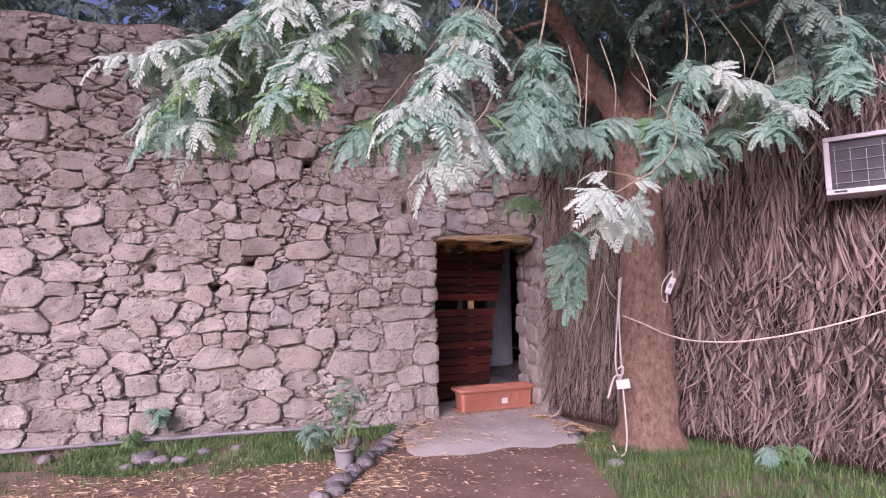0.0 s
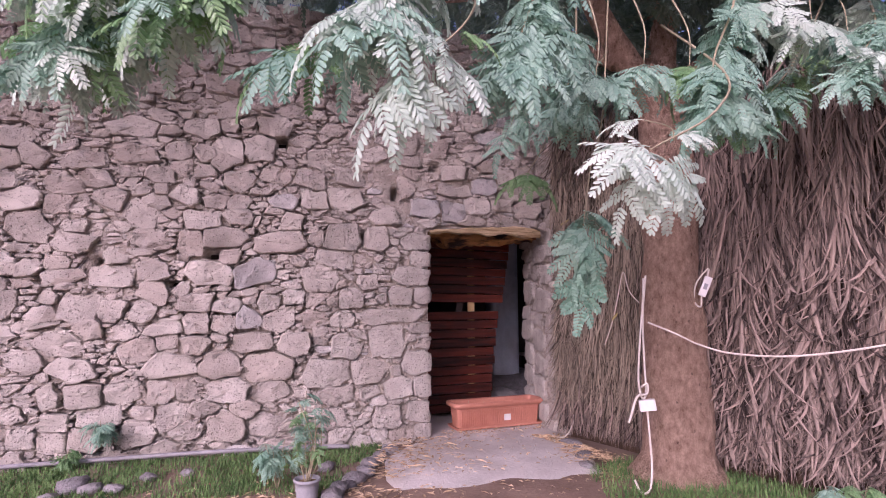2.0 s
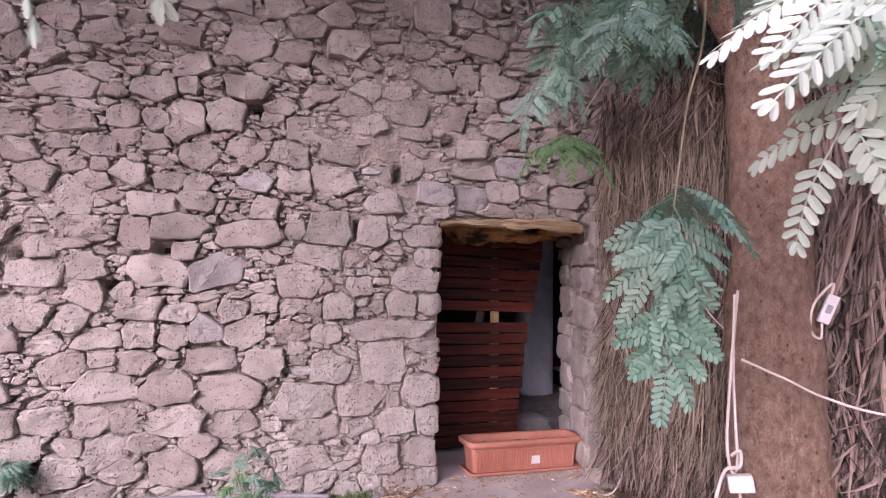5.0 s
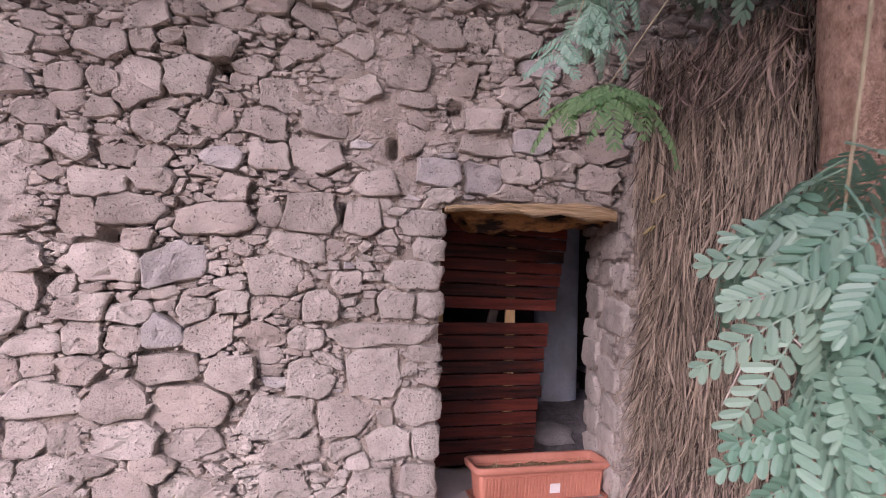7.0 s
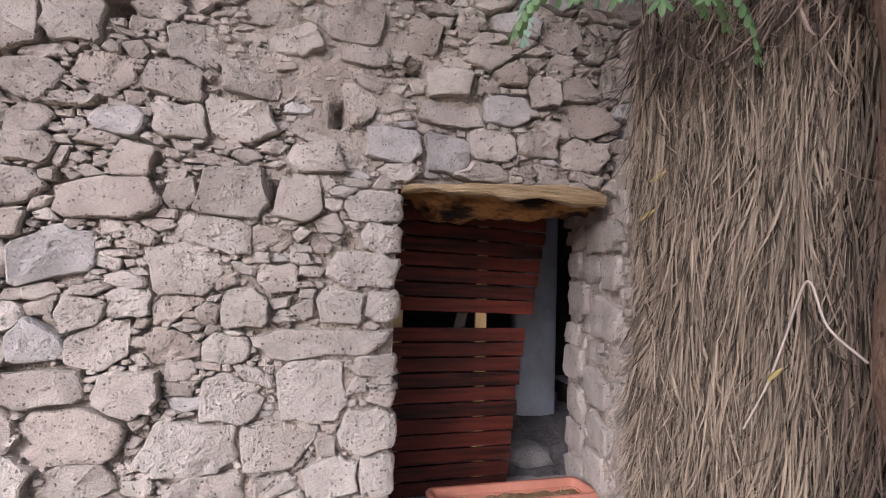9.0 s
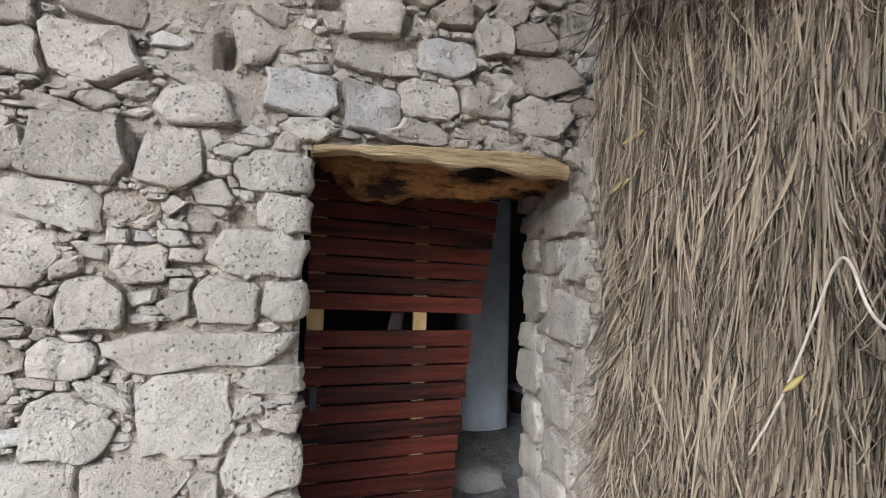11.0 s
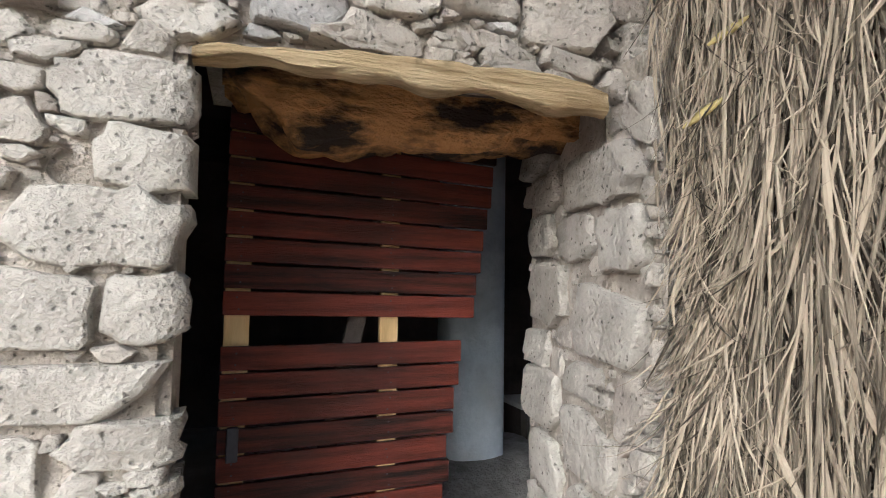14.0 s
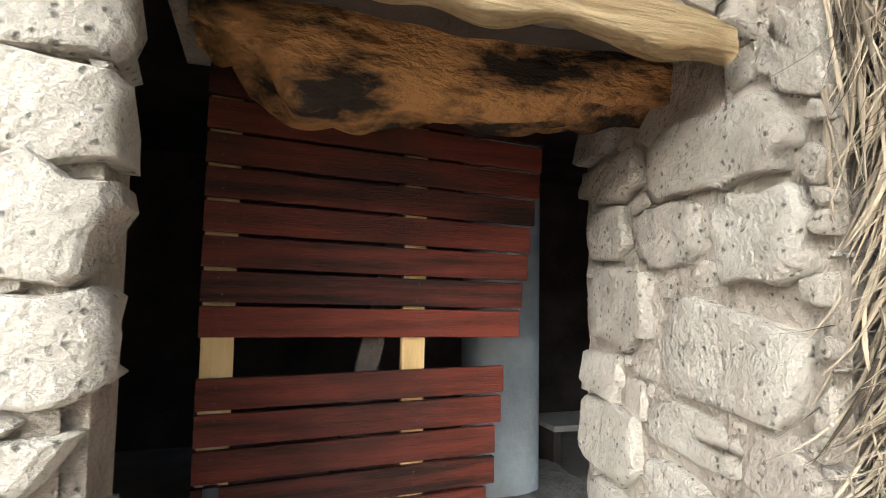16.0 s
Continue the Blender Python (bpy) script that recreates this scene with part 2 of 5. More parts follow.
def tube_mesh(points, radii, sides=8, wobble=0.0):
    """Verts and faces of a tapered tube along points."""
    verts, faces = [], []
    pts = [Vector(p) for p in points]
    u = Vector((1, 0.01, 0.02))
    for i, p in enumerate(pts):
        d = (pts[min(i + 1, len(pts) - 1)] - pts[max(i - 1, 0)]).normalized()
        u = (u - d * u.dot(d))
        if u.length < 1e-4:
            u = d.orthogonal()
        u.normalize()
        v = d.cross(u)
        for k in range(sides):
            a = 2 * math.pi * k / sides
            q = u * math.cos(a) + v * math.sin(a)
            r = radii[i] * (1 + wobble * noise.noise((p + q * 0.25) * 4.0))
            verts.append(p + q * r)
    for i in range(len(pts) - 1):
        for k in range(sides):
            a, b2 = i * sides + k, i * sides + (k + 1) % sides
            faces.append((a, b2, b2 + sides, a + sides))
    faces.append(tuple(range(sides))[::-1])
    faces.append(tuple(range(len(verts) - sides, len(verts))))
    return verts, faces


def smooth_line(points, steps=6):
    """A Catmull-Rom line through points."""
    p = [Vector(q) for q in points]
    p = [p[0] * 2 - p[1]] + p + [p[-1] * 2 - p[-2]]
    out = []
    for i in range(1, len(p) - 2):
        for s in range(steps):
            t = s / steps
            a, b2, c, d = p[i - 1], p[i], p[i + 1], p[i + 2]
            out.append(0.5 * ((2 * b2) + (c - a) * t + (2 * a - 5 * b2 + 4 * c - d) * t * t + (3 * b2 - a - 3 * c + d) * t ** 3))
    out.append(p[-2])
    return out


def tube(name, points, r0, r1, material, parent=None, label="", sides=8, steps=6, wobble=0.0, kind=""):
    line = smooth_line(points, steps)
    n = len(line) - 1
    v, f = tube_mesh(line, [r0 + (r1 - r0) * i / n for i in range(n + 1)], sides, wobble)
    return mesh_object(name, v, f, material, parent, label, True, kind)


# ---- setting ----
def ground_z(x, y):
    near = math.exp(-((x + 0.3) ** 2 + (y + 2.5) ** 2) / 18)
    return -0.03 + near * (0.035 * noise.noise(Vector((x * 0.7, y * 0.7, 0))) + 0.012 * noise.noise(Vector((x * 3, y * 3, 2))))


gx = [-400, -120, -40, -18, -10] + [-7 + 0.12 * i for i in range(92)] + [5, 8, 16, 40, 120, 400]
gy = [-400, -120, -40, -18, -12] + [-8 + 0.12 * i for i in range(73)] + [2, 4, 8, 18, 40, 120, 400]
gv = [(x, y, ground_z(x, y)) for y in gy for x in gx]
gf = [(j * len(gx) + i, j * len(gx) + i + 1, (j + 1) * len(gx) + i + 1, (j + 1) * len(gx) + i) for j in range(len(gy) - 1) for i in range(len(gx) - 1)]
ground = mesh_object("ground", gv, gf, EARTH, None, "bare brown packed-earth yard with scattered straw", True, "structure")

DOOR_W, DOOR_H, WALL_TOP = 1.14, 1.86, 3.86
HOLES = [(0.02, 2.47, 0.045, 0.04), (-0.62, 1.78, 0.018, 0.06), (-1.9, 1.6, 0.05, 0.04), (-2.75, 1.55, 0.04, 0.035), (-0.35, 2.2, 0.03, 0.05), (-1.35, 2.6, 0.035, 0.04), (-2.2, 1.35, 0.045, 0.03), (-0.28, 1.57, 0.02, 0.035)]


def bulge(x, z):
    return 0.02 * noise.noise(Vector((x * 0.8, z * 0.8, 5))) + 0.01 * noise.noise(Vector((x * 2.6, z * 2.6, 9)))


def in_door(x, z, grow=0.0):
    return -grow < x < DOOR_W + grow and z < DOOR_H + grow


wall = thing("wall_front", "tall wall of rough rubble stone in earth mortar", "wall", kind="structure")
step = 0.03
nx, nz = int(10.5 / step), int(4.05 / step)
mv, mf = [], []
for j in range(nz + 1):
    for i in range(nx + 1):
        x, z = -7.2 + i * step, -0.12 + j * step
        y = 0.040 - 0.026 * math.exp(-(((x + 0.15) / 0.65) ** 2)) + 0.04 * noise.noise(Vector((x * 1.4, z * 1.4, 12))) + bulge(x, z) + 0.022 * noise.noise(Vector((x * 9, z * 9, 1))) + 0.006 * noise.noise(Vector((x * 25, z * 25, 3)))
        for hx, hz, hw, hh in HOLES:
            if abs(x - hx) < hw and abs(z - hz) < hh:
                y += 0.16
        mv.append((x, y, min(z, WALL_TOP + 0.05 * noise.noise(Vector((x * 2, 0, 4))))))
for j in range(nz):
    for i in range(nx):
        x, z = -7.2 + (i + 0.5) * step, -0.12 + (j + 0.5) * step
        if not in_door(x, z, 0.012) and not (-0.06 < x < 0.5 and z < 1.86):
            a = j * (nx + 1) + i
            mf.append((a, a + 1, a + nx + 2, a + nx + 1))
mesh_object("mortar", mv, mf, MORTAR, wall, "pale crumbling earth mortar", True)
# inner face coloured dark so the gap past the jamb reads as shade
part("wall_core", box(-7.2, -0.3, 0.2, 0.42, -0.12, 3.8), ROOM_SHADE, wall, "inner face, coloured dark for the room's shade")
part("wall_core", box(-0.3, -0.02, 0.2, 0.42, 1.98, 3.8), MORTAR, wall)
part("wall_core", box(-0.02, 1.2, 0.2, 0.8, 1.98, 3.8), MORTAR, wall)
core = bmesh.new()
foot = [(1.15, 0.06), (3.3, 0.06), (3.3, 0.82), (1.3, 0.82)]
lo, hi = [core.verts.new((x, y, -0.12)) for x, y in foot], [core.verts.new((x, y, 3.8)) for x, y in foot]
for k in range(4):
    core.faces.new((lo[k], lo[(k + 1) % 4], hi[(k + 1) % 4], hi[k]))
core.faces.new(lo), core.faces.new(hi)
part("wall_core", core, MORTAR, wall)
part("jamb_core", box(-0.32, -0.03, 0.03, 0.2, -0.1, 1.9), MORTAR, wall)

# the dark room behind
# walls and ceiling carry the room's gloom in their colour
floor = part("floor", box(-2.6, 4.2, 0.1, 4.6, -0.14, -0.005), CEMENT, None, "dusty cement floor of the dark room", kind="structure")
part("ceiling", box(-2.6, 4.2, 0.42, 4.6, 2.5, 2.62), ROOM_SHADE, None, "ceiling, coloured dark for the room's shade", kind="structure")
part("wall_back", box(-2.6, 4.2, 4.4, 4.6, -0.1, 2.6), ROOM_SHADE, None, "back wall, coloured dark for the room's shade", kind="structure")
part("wall_west", box(-2.75, -2.6, 0.42, 4.6, -0.1, 2.6), ROOM_SHADE, None, "side wall, coloured dark for the room's shade", kind="structure")
part("wall_east", box(4.2, 4.35, 0.8, 4.6, -0.1, 2.6), ROOM_SHADE, None, "side wall, coloured dark for the room's shade", kind="structure")
fv, ff = [], []
for j in range(29):
    for i in range(37):
        x, y = 0.2 + 0.05 * i, 1.0 + 0.05 * j
        rise = max(0.0, min(1.0, (y - 1.1) / 0.9))
        fv.append((x, y, -0.02 + 0.30 * rise * rise * (3 - 2 * rise) + 0.035 * rise * noise.noise(Vector((x * 5, y * 5, 3))) + 0.012 * noise.noise(Vector((x * 14, y * 14, 6)))))
ff = [(j * 37 + i, j * 37 + i + 1, j * 37 + i + 38, j * 37 + i + 37) for j in range(28) for i in range(36)]
mesh_object("floor_mound", fv, ff, DUST, None, "grey trodden rubble heaped at the foot of the blue column", True, "structure")
pier = bmesh.new()
ring = [(1.52 + 0.2 * math.copysign(abs(math.cos(t)) ** 0.6, math.cos(t)), 2.1 + 0.2 * math.copysign(abs(math.sin(t)) ** 0.6, math.sin(t))) for t in [2 * math.pi * k / 32 for k in range(32)]]
low_, high_ = [pier.verts.new((x, y, 0.27)) for x, y in ring], [pier.verts.new((x, y, 2.5)) for x, y in ring]
for k in range(32):
    pier.faces.new((low_[k], low_[(k + 1) % 32], high_[(k + 1) % 32], high_[k]))
part("wall_pier", pier, PLASTER, None, "pale blue limewashed round-edged column, stained at its foot", True, kind="structure")

# cement apron at the door
av, af = [], []
nu, nw = 26, 22
for j in range(nw + 1):
    for i in range(nu + 1):
        u, w = i / nu, j / nw
        y = 0.9 - w * (2.2 + 0.12 * noise.noise(Vector((u * 5, 1, 1))))
        left = -0.02 if y > 0.0 else -0.02 - 0.5 * min(1, -y / 0.5) - 0.15 * max(0, -y - 0.5)
        right = 1.3 if y > 0 else 1.22 - 0.22 * min(1, -y / 1.2)
        x = left + (right - left) * u
        z = 0.012 + 0.012 * noise.noise(Vector((x * 2.2, y * 2.2, 8))) - 0.045 * max(0, w - 0.86) / 0.14 - (0.04 if i in (0, nu) else 0)
        av.append((x, y, z))
for j in range(nw):
    for i in range(nu):
        a = j * (nu + 1) + i
        af.append((a, a + nu + 1, a + nu + 2, a + 1))
mesh_object("pavement", av, af, CEMENT, None, "worn dusty cement apron before the doorway", True, "structure")

# ---- lintel timbers ----
def timber(name, x0, x1, y0, y1, low, high, material, parent, label, seed, rough=0.012):
    """A hewn beam along x whose lower and upper edges follow low(x) and high(x)."""
    nxx, ring = 60, 20
    v, f = [], []
    for i in range(nxx + 1):
        x = x0 + (x1 - x0) * i / nxx
        a, b2 = low(x), high(x)
        for k in range(ring):
            t = 2 * math.pi * k / ring
            c, s = math.cos(t), math.sin(t)
            e = 0.55
            y = (y0 + y1) / 2 + (y1 - y0) / 2 * math.copysign(abs(c) ** e, c)
            z = (a + b2) / 2 + (b2 - a) / 2 * math.copysign(abs(s) ** e, s)
            d = rough * (noise.noise(Vector((x * 2.5 + seed, y * 14, z * 14))) + 0.5 * noise.noise(Vector((x * 8, y * 30, z * 30 + seed))))
            v.append((x, y + d * c, z + d * s * 1.3))
    for i in range(nxx):
        for k in range(ring):
            p, q = i * ring + k, i * ring + (k + 1) % ring
            f.append((p, q, q + ring, p + ring))
    f.append(tuple(range(ring))), f.append(tuple(range(len(v) - ring, len(v)))[::-1])
    return mesh_object(name, v, f, material, parent, label, True)


lintel = thing("door_lintel", "weathered split timber lintel over the doorway", "lintel", (0.5, 0.0, 1.86))


def held(ob, thing_ob):
    """Keeps the world place of a part whose thing stands off the origin."""
    ob.matrix_parent_inverse = Matrix.Translation(-thing_ob.location)
    return ob


held(timber("front_plank", -0.015, 1.09, -0.045, 0.025, lambda x: 1.822 + 0.05 * math.sin((x + 0.1) * 1.7) - 0.034 * x + 0.008 * math.sin(x * 19), lambda x: 1.864 + 0.012 * x + 0.048 * math.sin((x + 0.1) * 1.7) - 0.012 * x + 0.008 * math.sin(x * 9), LINTEL, lintel, "pale split plank with long grain", 3.0, 0.03), lintel)
held(timber("inner_log", 0.03, 1.26, 0.30, 0.6, lambda x: 1.86 + 0.10 * max(0, 0.25 - x) / 0.25 - 0.085 * math.exp(-((x - 0.42) / 0.2) ** 2) - 0.075 * math.exp(-((x - 0.85) / 0.2) ** 2) - 0.04 * math.exp(-((x - 0.2) / 0.15) ** 2), lambda x: 2.03, LOG, lintel, "gnarled orange-brown log with dark knots", 11.0, 0.055), lintel)
# the shadow between plank and log is put into this board's colour
held(timber("rear_plank", -0.3, 1.3, 0.1, 0.37, lambda x: 1.955 + 0.01 * math.sin(7 * x), lambda x: 2.02, ROOM_SHADE, lintel, "underside board, coloured dark for the shade behind the plank", 17.0, 0.01), lintel)

# ---- slatted door ----
door = thing("door_1", "ajar wooden door of red-stained horizontal slats, one missing", "door", (0.06, 0.78, 0.0), kind="structure")


nb = bmesh.new()
bmesh.ops.create_cone(nb, cap_ends=True, segments=8, radius1=0.0035, radius2=0.0028, depth=0.002, matrix=Matrix.Rotation(radians(90), 4, "X"))
NAIL = bpy.data.meshes.new("nail")
nb.to_mesh(NAIL)
nb.free()
NAIL.materials.append(GRILLE)


def slat_ob(z, x1, tilt, h=0.086, wear=0.0):
    m = Matrix.Translation((0, 0, z)) @ Matrix.Rotation(radians(tilt), 4, "Y") @ Matrix.Rotation(radians(4.0), 4, "Z")
    bm = box(-0.02, x1 - 0.06, -0.011, 0.011, 0, h, 0.0035, m)
    ob = part("slat", bm, SLAT, door)
    for x in (0.03, 0.607):
        for up in (0.022, 0.064):
            nail = new("nail", NAIL)
            nail.parent = ob
            nail.matrix_basis = m @ Matrix.Translation((x + random.uniform(-0.008, 0.008), -0.0115, up + random.uniform(-0.006, 0.006)))
    return ob


def door_edge(z):
    return 0.86 + 0.11 * z / 1.1 if z < 1.15 else 1.025 + (z - 1.21) * 0.16


for k in range(9):
    z = 1.215 + k * 0.097
    slat_ob(z, door_edge(z) + random.uniform(-0.012, 0.012), 0.9 + 0.12 * k)
for k in range(11):
    z = 1.017 - k * 0.097
    slat_ob(z, door_edge(z + 0.05) + random.uniform(-0.012, 0.012), -0.25 - 0.05 * k)
turn = Matrix.Rotation(radians(4.0), 4, "Z")
part("batten", box(-0.012, 0.075, 0.012, 0.04, 0.03, 2.05, 0.003, turn), PINE, door, "raw yellow pine batten")
part("batten", box(0.57, 0.645, 0.012, 0.04, 0.03, 2.05, 0.003, turn), PINE, door, "raw yellow pine batten")
part("brace", box(-0.035, 0.035, 0.045, 0.07, -0.9, 0.9, 0.003, Matrix.Translation((0.45, 0.03, 1.05)) @ Matrix.Rotation(radians(12), 4, "Y")), ROOM_SHADE, door, "dark diagonal brace")
part("handle", box(0.01, 0.05, -0.03, 0.0, 0.70, 0.82, 0.006, turn), GRILLE, door, "small dark iron latch")


# ---- planter ----
def planter():
    p = thing("planter", "long terracotta-coloured plastic planter box with dry soil", "planter", (0.70, 0.24, 0.012))
    p.rotation_euler = (0, 0, radians(5))
    L, W, H = 0.90, 0.235, 0.25

    def loop(l, w, r, z, n=5):
        out = []
        for cx, cy, a0 in ((l / 2 - r, w / 2 - r, 0), (-l / 2 + r, w / 2 - r, 90), (-l / 2 + r, -w / 2 + r, 180), (l / 2 - r, -w / 2 + r, 270)):
            for i in range(n + 1):
                a = radians(a0 + 90 * i / n)
                out.append((cx + r * math.cos(a), cy + r * math.sin(a), z))
        return out

    def skin(loops):
        n = len(loops[0])
        v = [q for lp in loops for q in lp]
        f = [(i * n + k, i * n + (k + 1) % n, (i + 1) * n + (k + 1) % n, (i + 1) * n + k) for i in range(len(loops) - 1) for k in range(n)]
        return v, f

    v, f = skin([loop(L - 0.06, W - 0.05, 0.03, 0.02), loop(L - 0.02, W - 0.015, 0.035, H - 0.045), loop(L - 0.04, W - 0.04, 0.03, H - 0.045), loop(L - 0.09, W - 0.09, 0.03, 0.03)])
    f.append(tuple(range(24))[::-1])
    mesh_object("body", v, f, TERRACOTTA, p, "", False)
    v, f = skin([loop(L - 0.012, W - 0.01, 0.035, H - 0.055), loop(L + 0.045, W + 0.05, 0.05, H - 0.04), loop(L + 0.055, W + 0.06, 0.055, H - 0.012), loop(L + 0.035, W + 0.04, 0.05, H), loop(L - 0.01, W - 0.01, 0.035, H - 0.006), loop(L - 0.025, W - 0.025, 0.03, H - 0.06)])
    mesh_object("rim", v, f, TERRACOTTA, p, "", True)
    v, f = skin([loop(L - 0.04, W - 0.04, 0.03, 0.0), loop(L + 0.0, W + 0.03, 0.04, 0.006), loop(L + 0.02, W + 0.05, 0.04, 0.028), loop(L + 0.005, W + 0.035, 0.04, 0.03), loop(L - 0.02, W - 0.0, 0.03, 0.012)])
    f.append(tuple(range(24))[::-1])
    mesh_object("saucer", v, f, TERRACOTTA, p, "orange-pink drip tray", True)
    for i in range(36):
        x = -L / 2 + 0.055 + i * (L - 0.11) / 35
        m = Matrix.Translation((x, -(W - 0.032) / 2 - 0.001, 0.105)) @ Matrix.Rotation(radians(5.6), 4, "X")
        part("rib", box(-0.006, 0.006, -0.005, 0.004, -0.07, 0.072, 0.002, m), TERRACOTTA, p)
    part("price_tag", box(-0.035, 0.035, -0.012, -0.006, -0.03, 0.03, 0.001, Matrix.Translation((0.075, -(W - 0.032) / 2, 0.095)) @ Matrix.Rotation(radians(5.6), 4, "X")), WHITE, p, "white paper tag")
    sv, sf = [], []
    for j in range(9):
        for i in range(33):
            x, y = (-0.5 + i / 32) * (L - 0.04), (-0.5 + j / 8) * (W - 0.04)
            sv.append((x, y, H - 0.055 + 0.022 * noise.noise(Vector((x * 18, y * 18, 0)))))
    for j in range(8):
        for i in range(32):
            a = j * 33 + i
            sf.append((a, a + 1, a + 34, a + 33))
    mesh_object("soil", sv, sf, SOIL, p, "dry crumbly soil with straw", True)
    return p


planter_ob = planter()


# ---- thatch screen of hanging palm leaves ----
SCREEN = [(1.20, -0.27), (1.27, -0.42), (1.38, -0.7), (1.52, -1.15), (1.78, -1.75), (2.02, -2.35), (2.3, -3.1), (2.75, -4.4), (3.2, -6.2)]
seg = [Vector((*b2, 0)) - Vector((*a, 0)) for a, b2 in zip(SCREEN, SCREEN[1:])]
length = sum(s.length for s in seg)


def on_screen(s):
    """The place and outward direction at s metres along the screen."""
    for a, d in zip(SCREEN, seg):
        if s <= d.length:
            break
        s -= d.length
    p = Vector((*a, 0)) + d.normalized() * s
    return p, Vector((d.y, -d.x, 0)).normalized(), d.normalized()


rng = random.Random(4)
screen = thing("thatch_screen", "tall screen of dry brown hanging palm leaves", "thatch", (1.9, -2.0, 0.0))
# added dark sheet behind the leaves, so gaps between them look shaded
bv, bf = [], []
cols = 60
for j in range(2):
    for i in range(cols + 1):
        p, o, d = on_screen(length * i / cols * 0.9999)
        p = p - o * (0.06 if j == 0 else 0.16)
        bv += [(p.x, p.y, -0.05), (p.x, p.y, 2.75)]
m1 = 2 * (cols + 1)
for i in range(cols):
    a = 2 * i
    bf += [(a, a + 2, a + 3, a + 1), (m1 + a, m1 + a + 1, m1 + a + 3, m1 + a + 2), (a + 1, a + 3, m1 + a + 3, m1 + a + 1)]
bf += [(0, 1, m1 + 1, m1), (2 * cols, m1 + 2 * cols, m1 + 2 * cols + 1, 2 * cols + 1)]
held(mesh_object("shade_backing", bv, bf, THATCH_BACK, screen, "dark sheet standing in for the shade between the leaves"), screen)


def blade(v, f, base, out, along, size, width, swing, lean, curl):
    """One strap leaf hanging from base."""
    n = 5
    side = (along + out * rng.uniform(-0.5, 0.5)).normalized()
    start = len(v)
    for i in range(n + 1):
        t = i / n
        c = base + Vector((0, 0, -1)) * size * t * (1 - 0.25 * abs(swing) * t - 0.75 * max(curl, 0) * t * t) + along * swing * size * t ** 1.3 + out * (lean * size * t + curl * size * t * t)
        w = width * (0.55 + 0.9 * t if t < 0.4 else 0.91 * (1.02 - t) / 0.62 + 0.04) * 0.5
        fold = out * w * 0.5
        v += [c - side * w, c + fold, c + side * w]
    for i in range(n):
        a = start + i * 3
        f += [(a, a + 1, a + 4, a + 3), (a + 1, a + 2, a + 5, a + 4)]


tv, tf = [], []
ov, of = [], []
single = []
for k in range(16500):
    # denser by the doorway, which is passed closest
    s = length * rng.random() ** 1.75
    p, o, d = on_screen(s)
    near = s < 1.15
    if near:
        top, size, width = rng.uniform(0.35, 2.85), rng.uniform(0.16, 0.52), 0.005 + 0.013 * rng.random() ** 2.2
        swing, lean, curl = rng.gauss(0, 0.15) - 0.04 + 0.2 * noise.noise(Vector((s * 5, top * 2.2, 3))), rng.uniform(0.0, 0.10), rng.uniform(-0.05, 0.12)
    else:
        top, size, width = rng.uniform(0.25, 2.85), rng.uniform(0.25, 0.75), 0.008 + 0.030 * rng.random() ** 2
        low = max(0, 1.3 - top)
        swing, lean, curl = rng.gauss(0.02, 0.2 + 0.16 * low) + 0.4 * noise.noise(Vector((s * 3, top * 2, 5))), rng.uniform(0.0, 0.14 + 0.12 * low), rng.uniform(-0.1, 0.12 + 0.5 * low)
    size = min(size, top - 0.02)
    if rng.random() < 0.10:
        swing += rng.gauss(0, 0.5)
        lean += 0.2
        size *= 0.6
    bulk = 0.12 * noise.noise(Vector((s * 5.0, top * 1.0, 1))) + 0.06 * noise.noise(Vector((s * 16.0, top * 1.5, 8)))
    base = Vector((p.x, p.y, top)) + o * (rng.uniform(-0.05, 0.05) + bulk)
    if near and len(single) < 240 and 0.5 < top < 2.3 and rng.random() < 0.12:
        v2, f2 = [], []
        blade(v2, f2, base + o * 0.03, o, d, size, width * 1.1, swing, lean, curl)
        single.append((v2, f2))
    elif s < 1.0 + rng.uniform(-0.3, 0.3):
        blade(tv, tf, base, o, d, size, width, swing, lean, curl)
    else:
        blade(ov, of, base, o, d, size, width, swing, lean, curl)
# a thick clump at the door corner
for k in range(2800):
    s = rng.uniform(0, 1.1)
    p, o, d = on_screen(s)
    z = rng.uniform(0.2, 2.85)
    blade(tv, tf, Vector((p.x, p.y, z)) + o * rng.uniform(-0.04, 0.04), o, d, min(rng.uniform(0.15, 0.5), z - 0.01), 0.005 + 0.013 * rng.random() ** 2, rng.gauss(0.03, 0.16), rng.uniform(0.0, 0.08), rng.uniform(-0.05, 0.08))
# loose ends past the corner: short ones over the jamb's head, long arcs low down
for k in range(170):
    base = Vector((rng.uniform(1.12, 1.2), rng.uniform(-0.28, -0.16), rng.uniform(1.75, 2.6)))
    blade(tv, tf, base, Vector((-1, -0.2, 0)), Vector((0.2, -1, 0)), rng.uniform(0.12, 0.36), rng.uniform(0.005, 0.012), rng.gauss(0.1, 0.2), rng.uniform(-0.05, 0.1), rng.uniform(-0.1, 0.15))
for k in range(420):
    base = Vector((rng.uniform(1.14, 1.2), rng.uniform(-0.42, -0.22), rng.uniform(0.4, 1.35)))
    blade(tv, tf, base, Vector((-1, 0.2, 0)), Vector((-0.25, 1, 0)), min(rng.uniform(0.08, 0.26), base.z), rng.uniform(0.004, 0.011), rng.gauss(0.0, 0.45), rng.uniform(0.05, 0.4), rng.uniform(-0.2, 0.35))
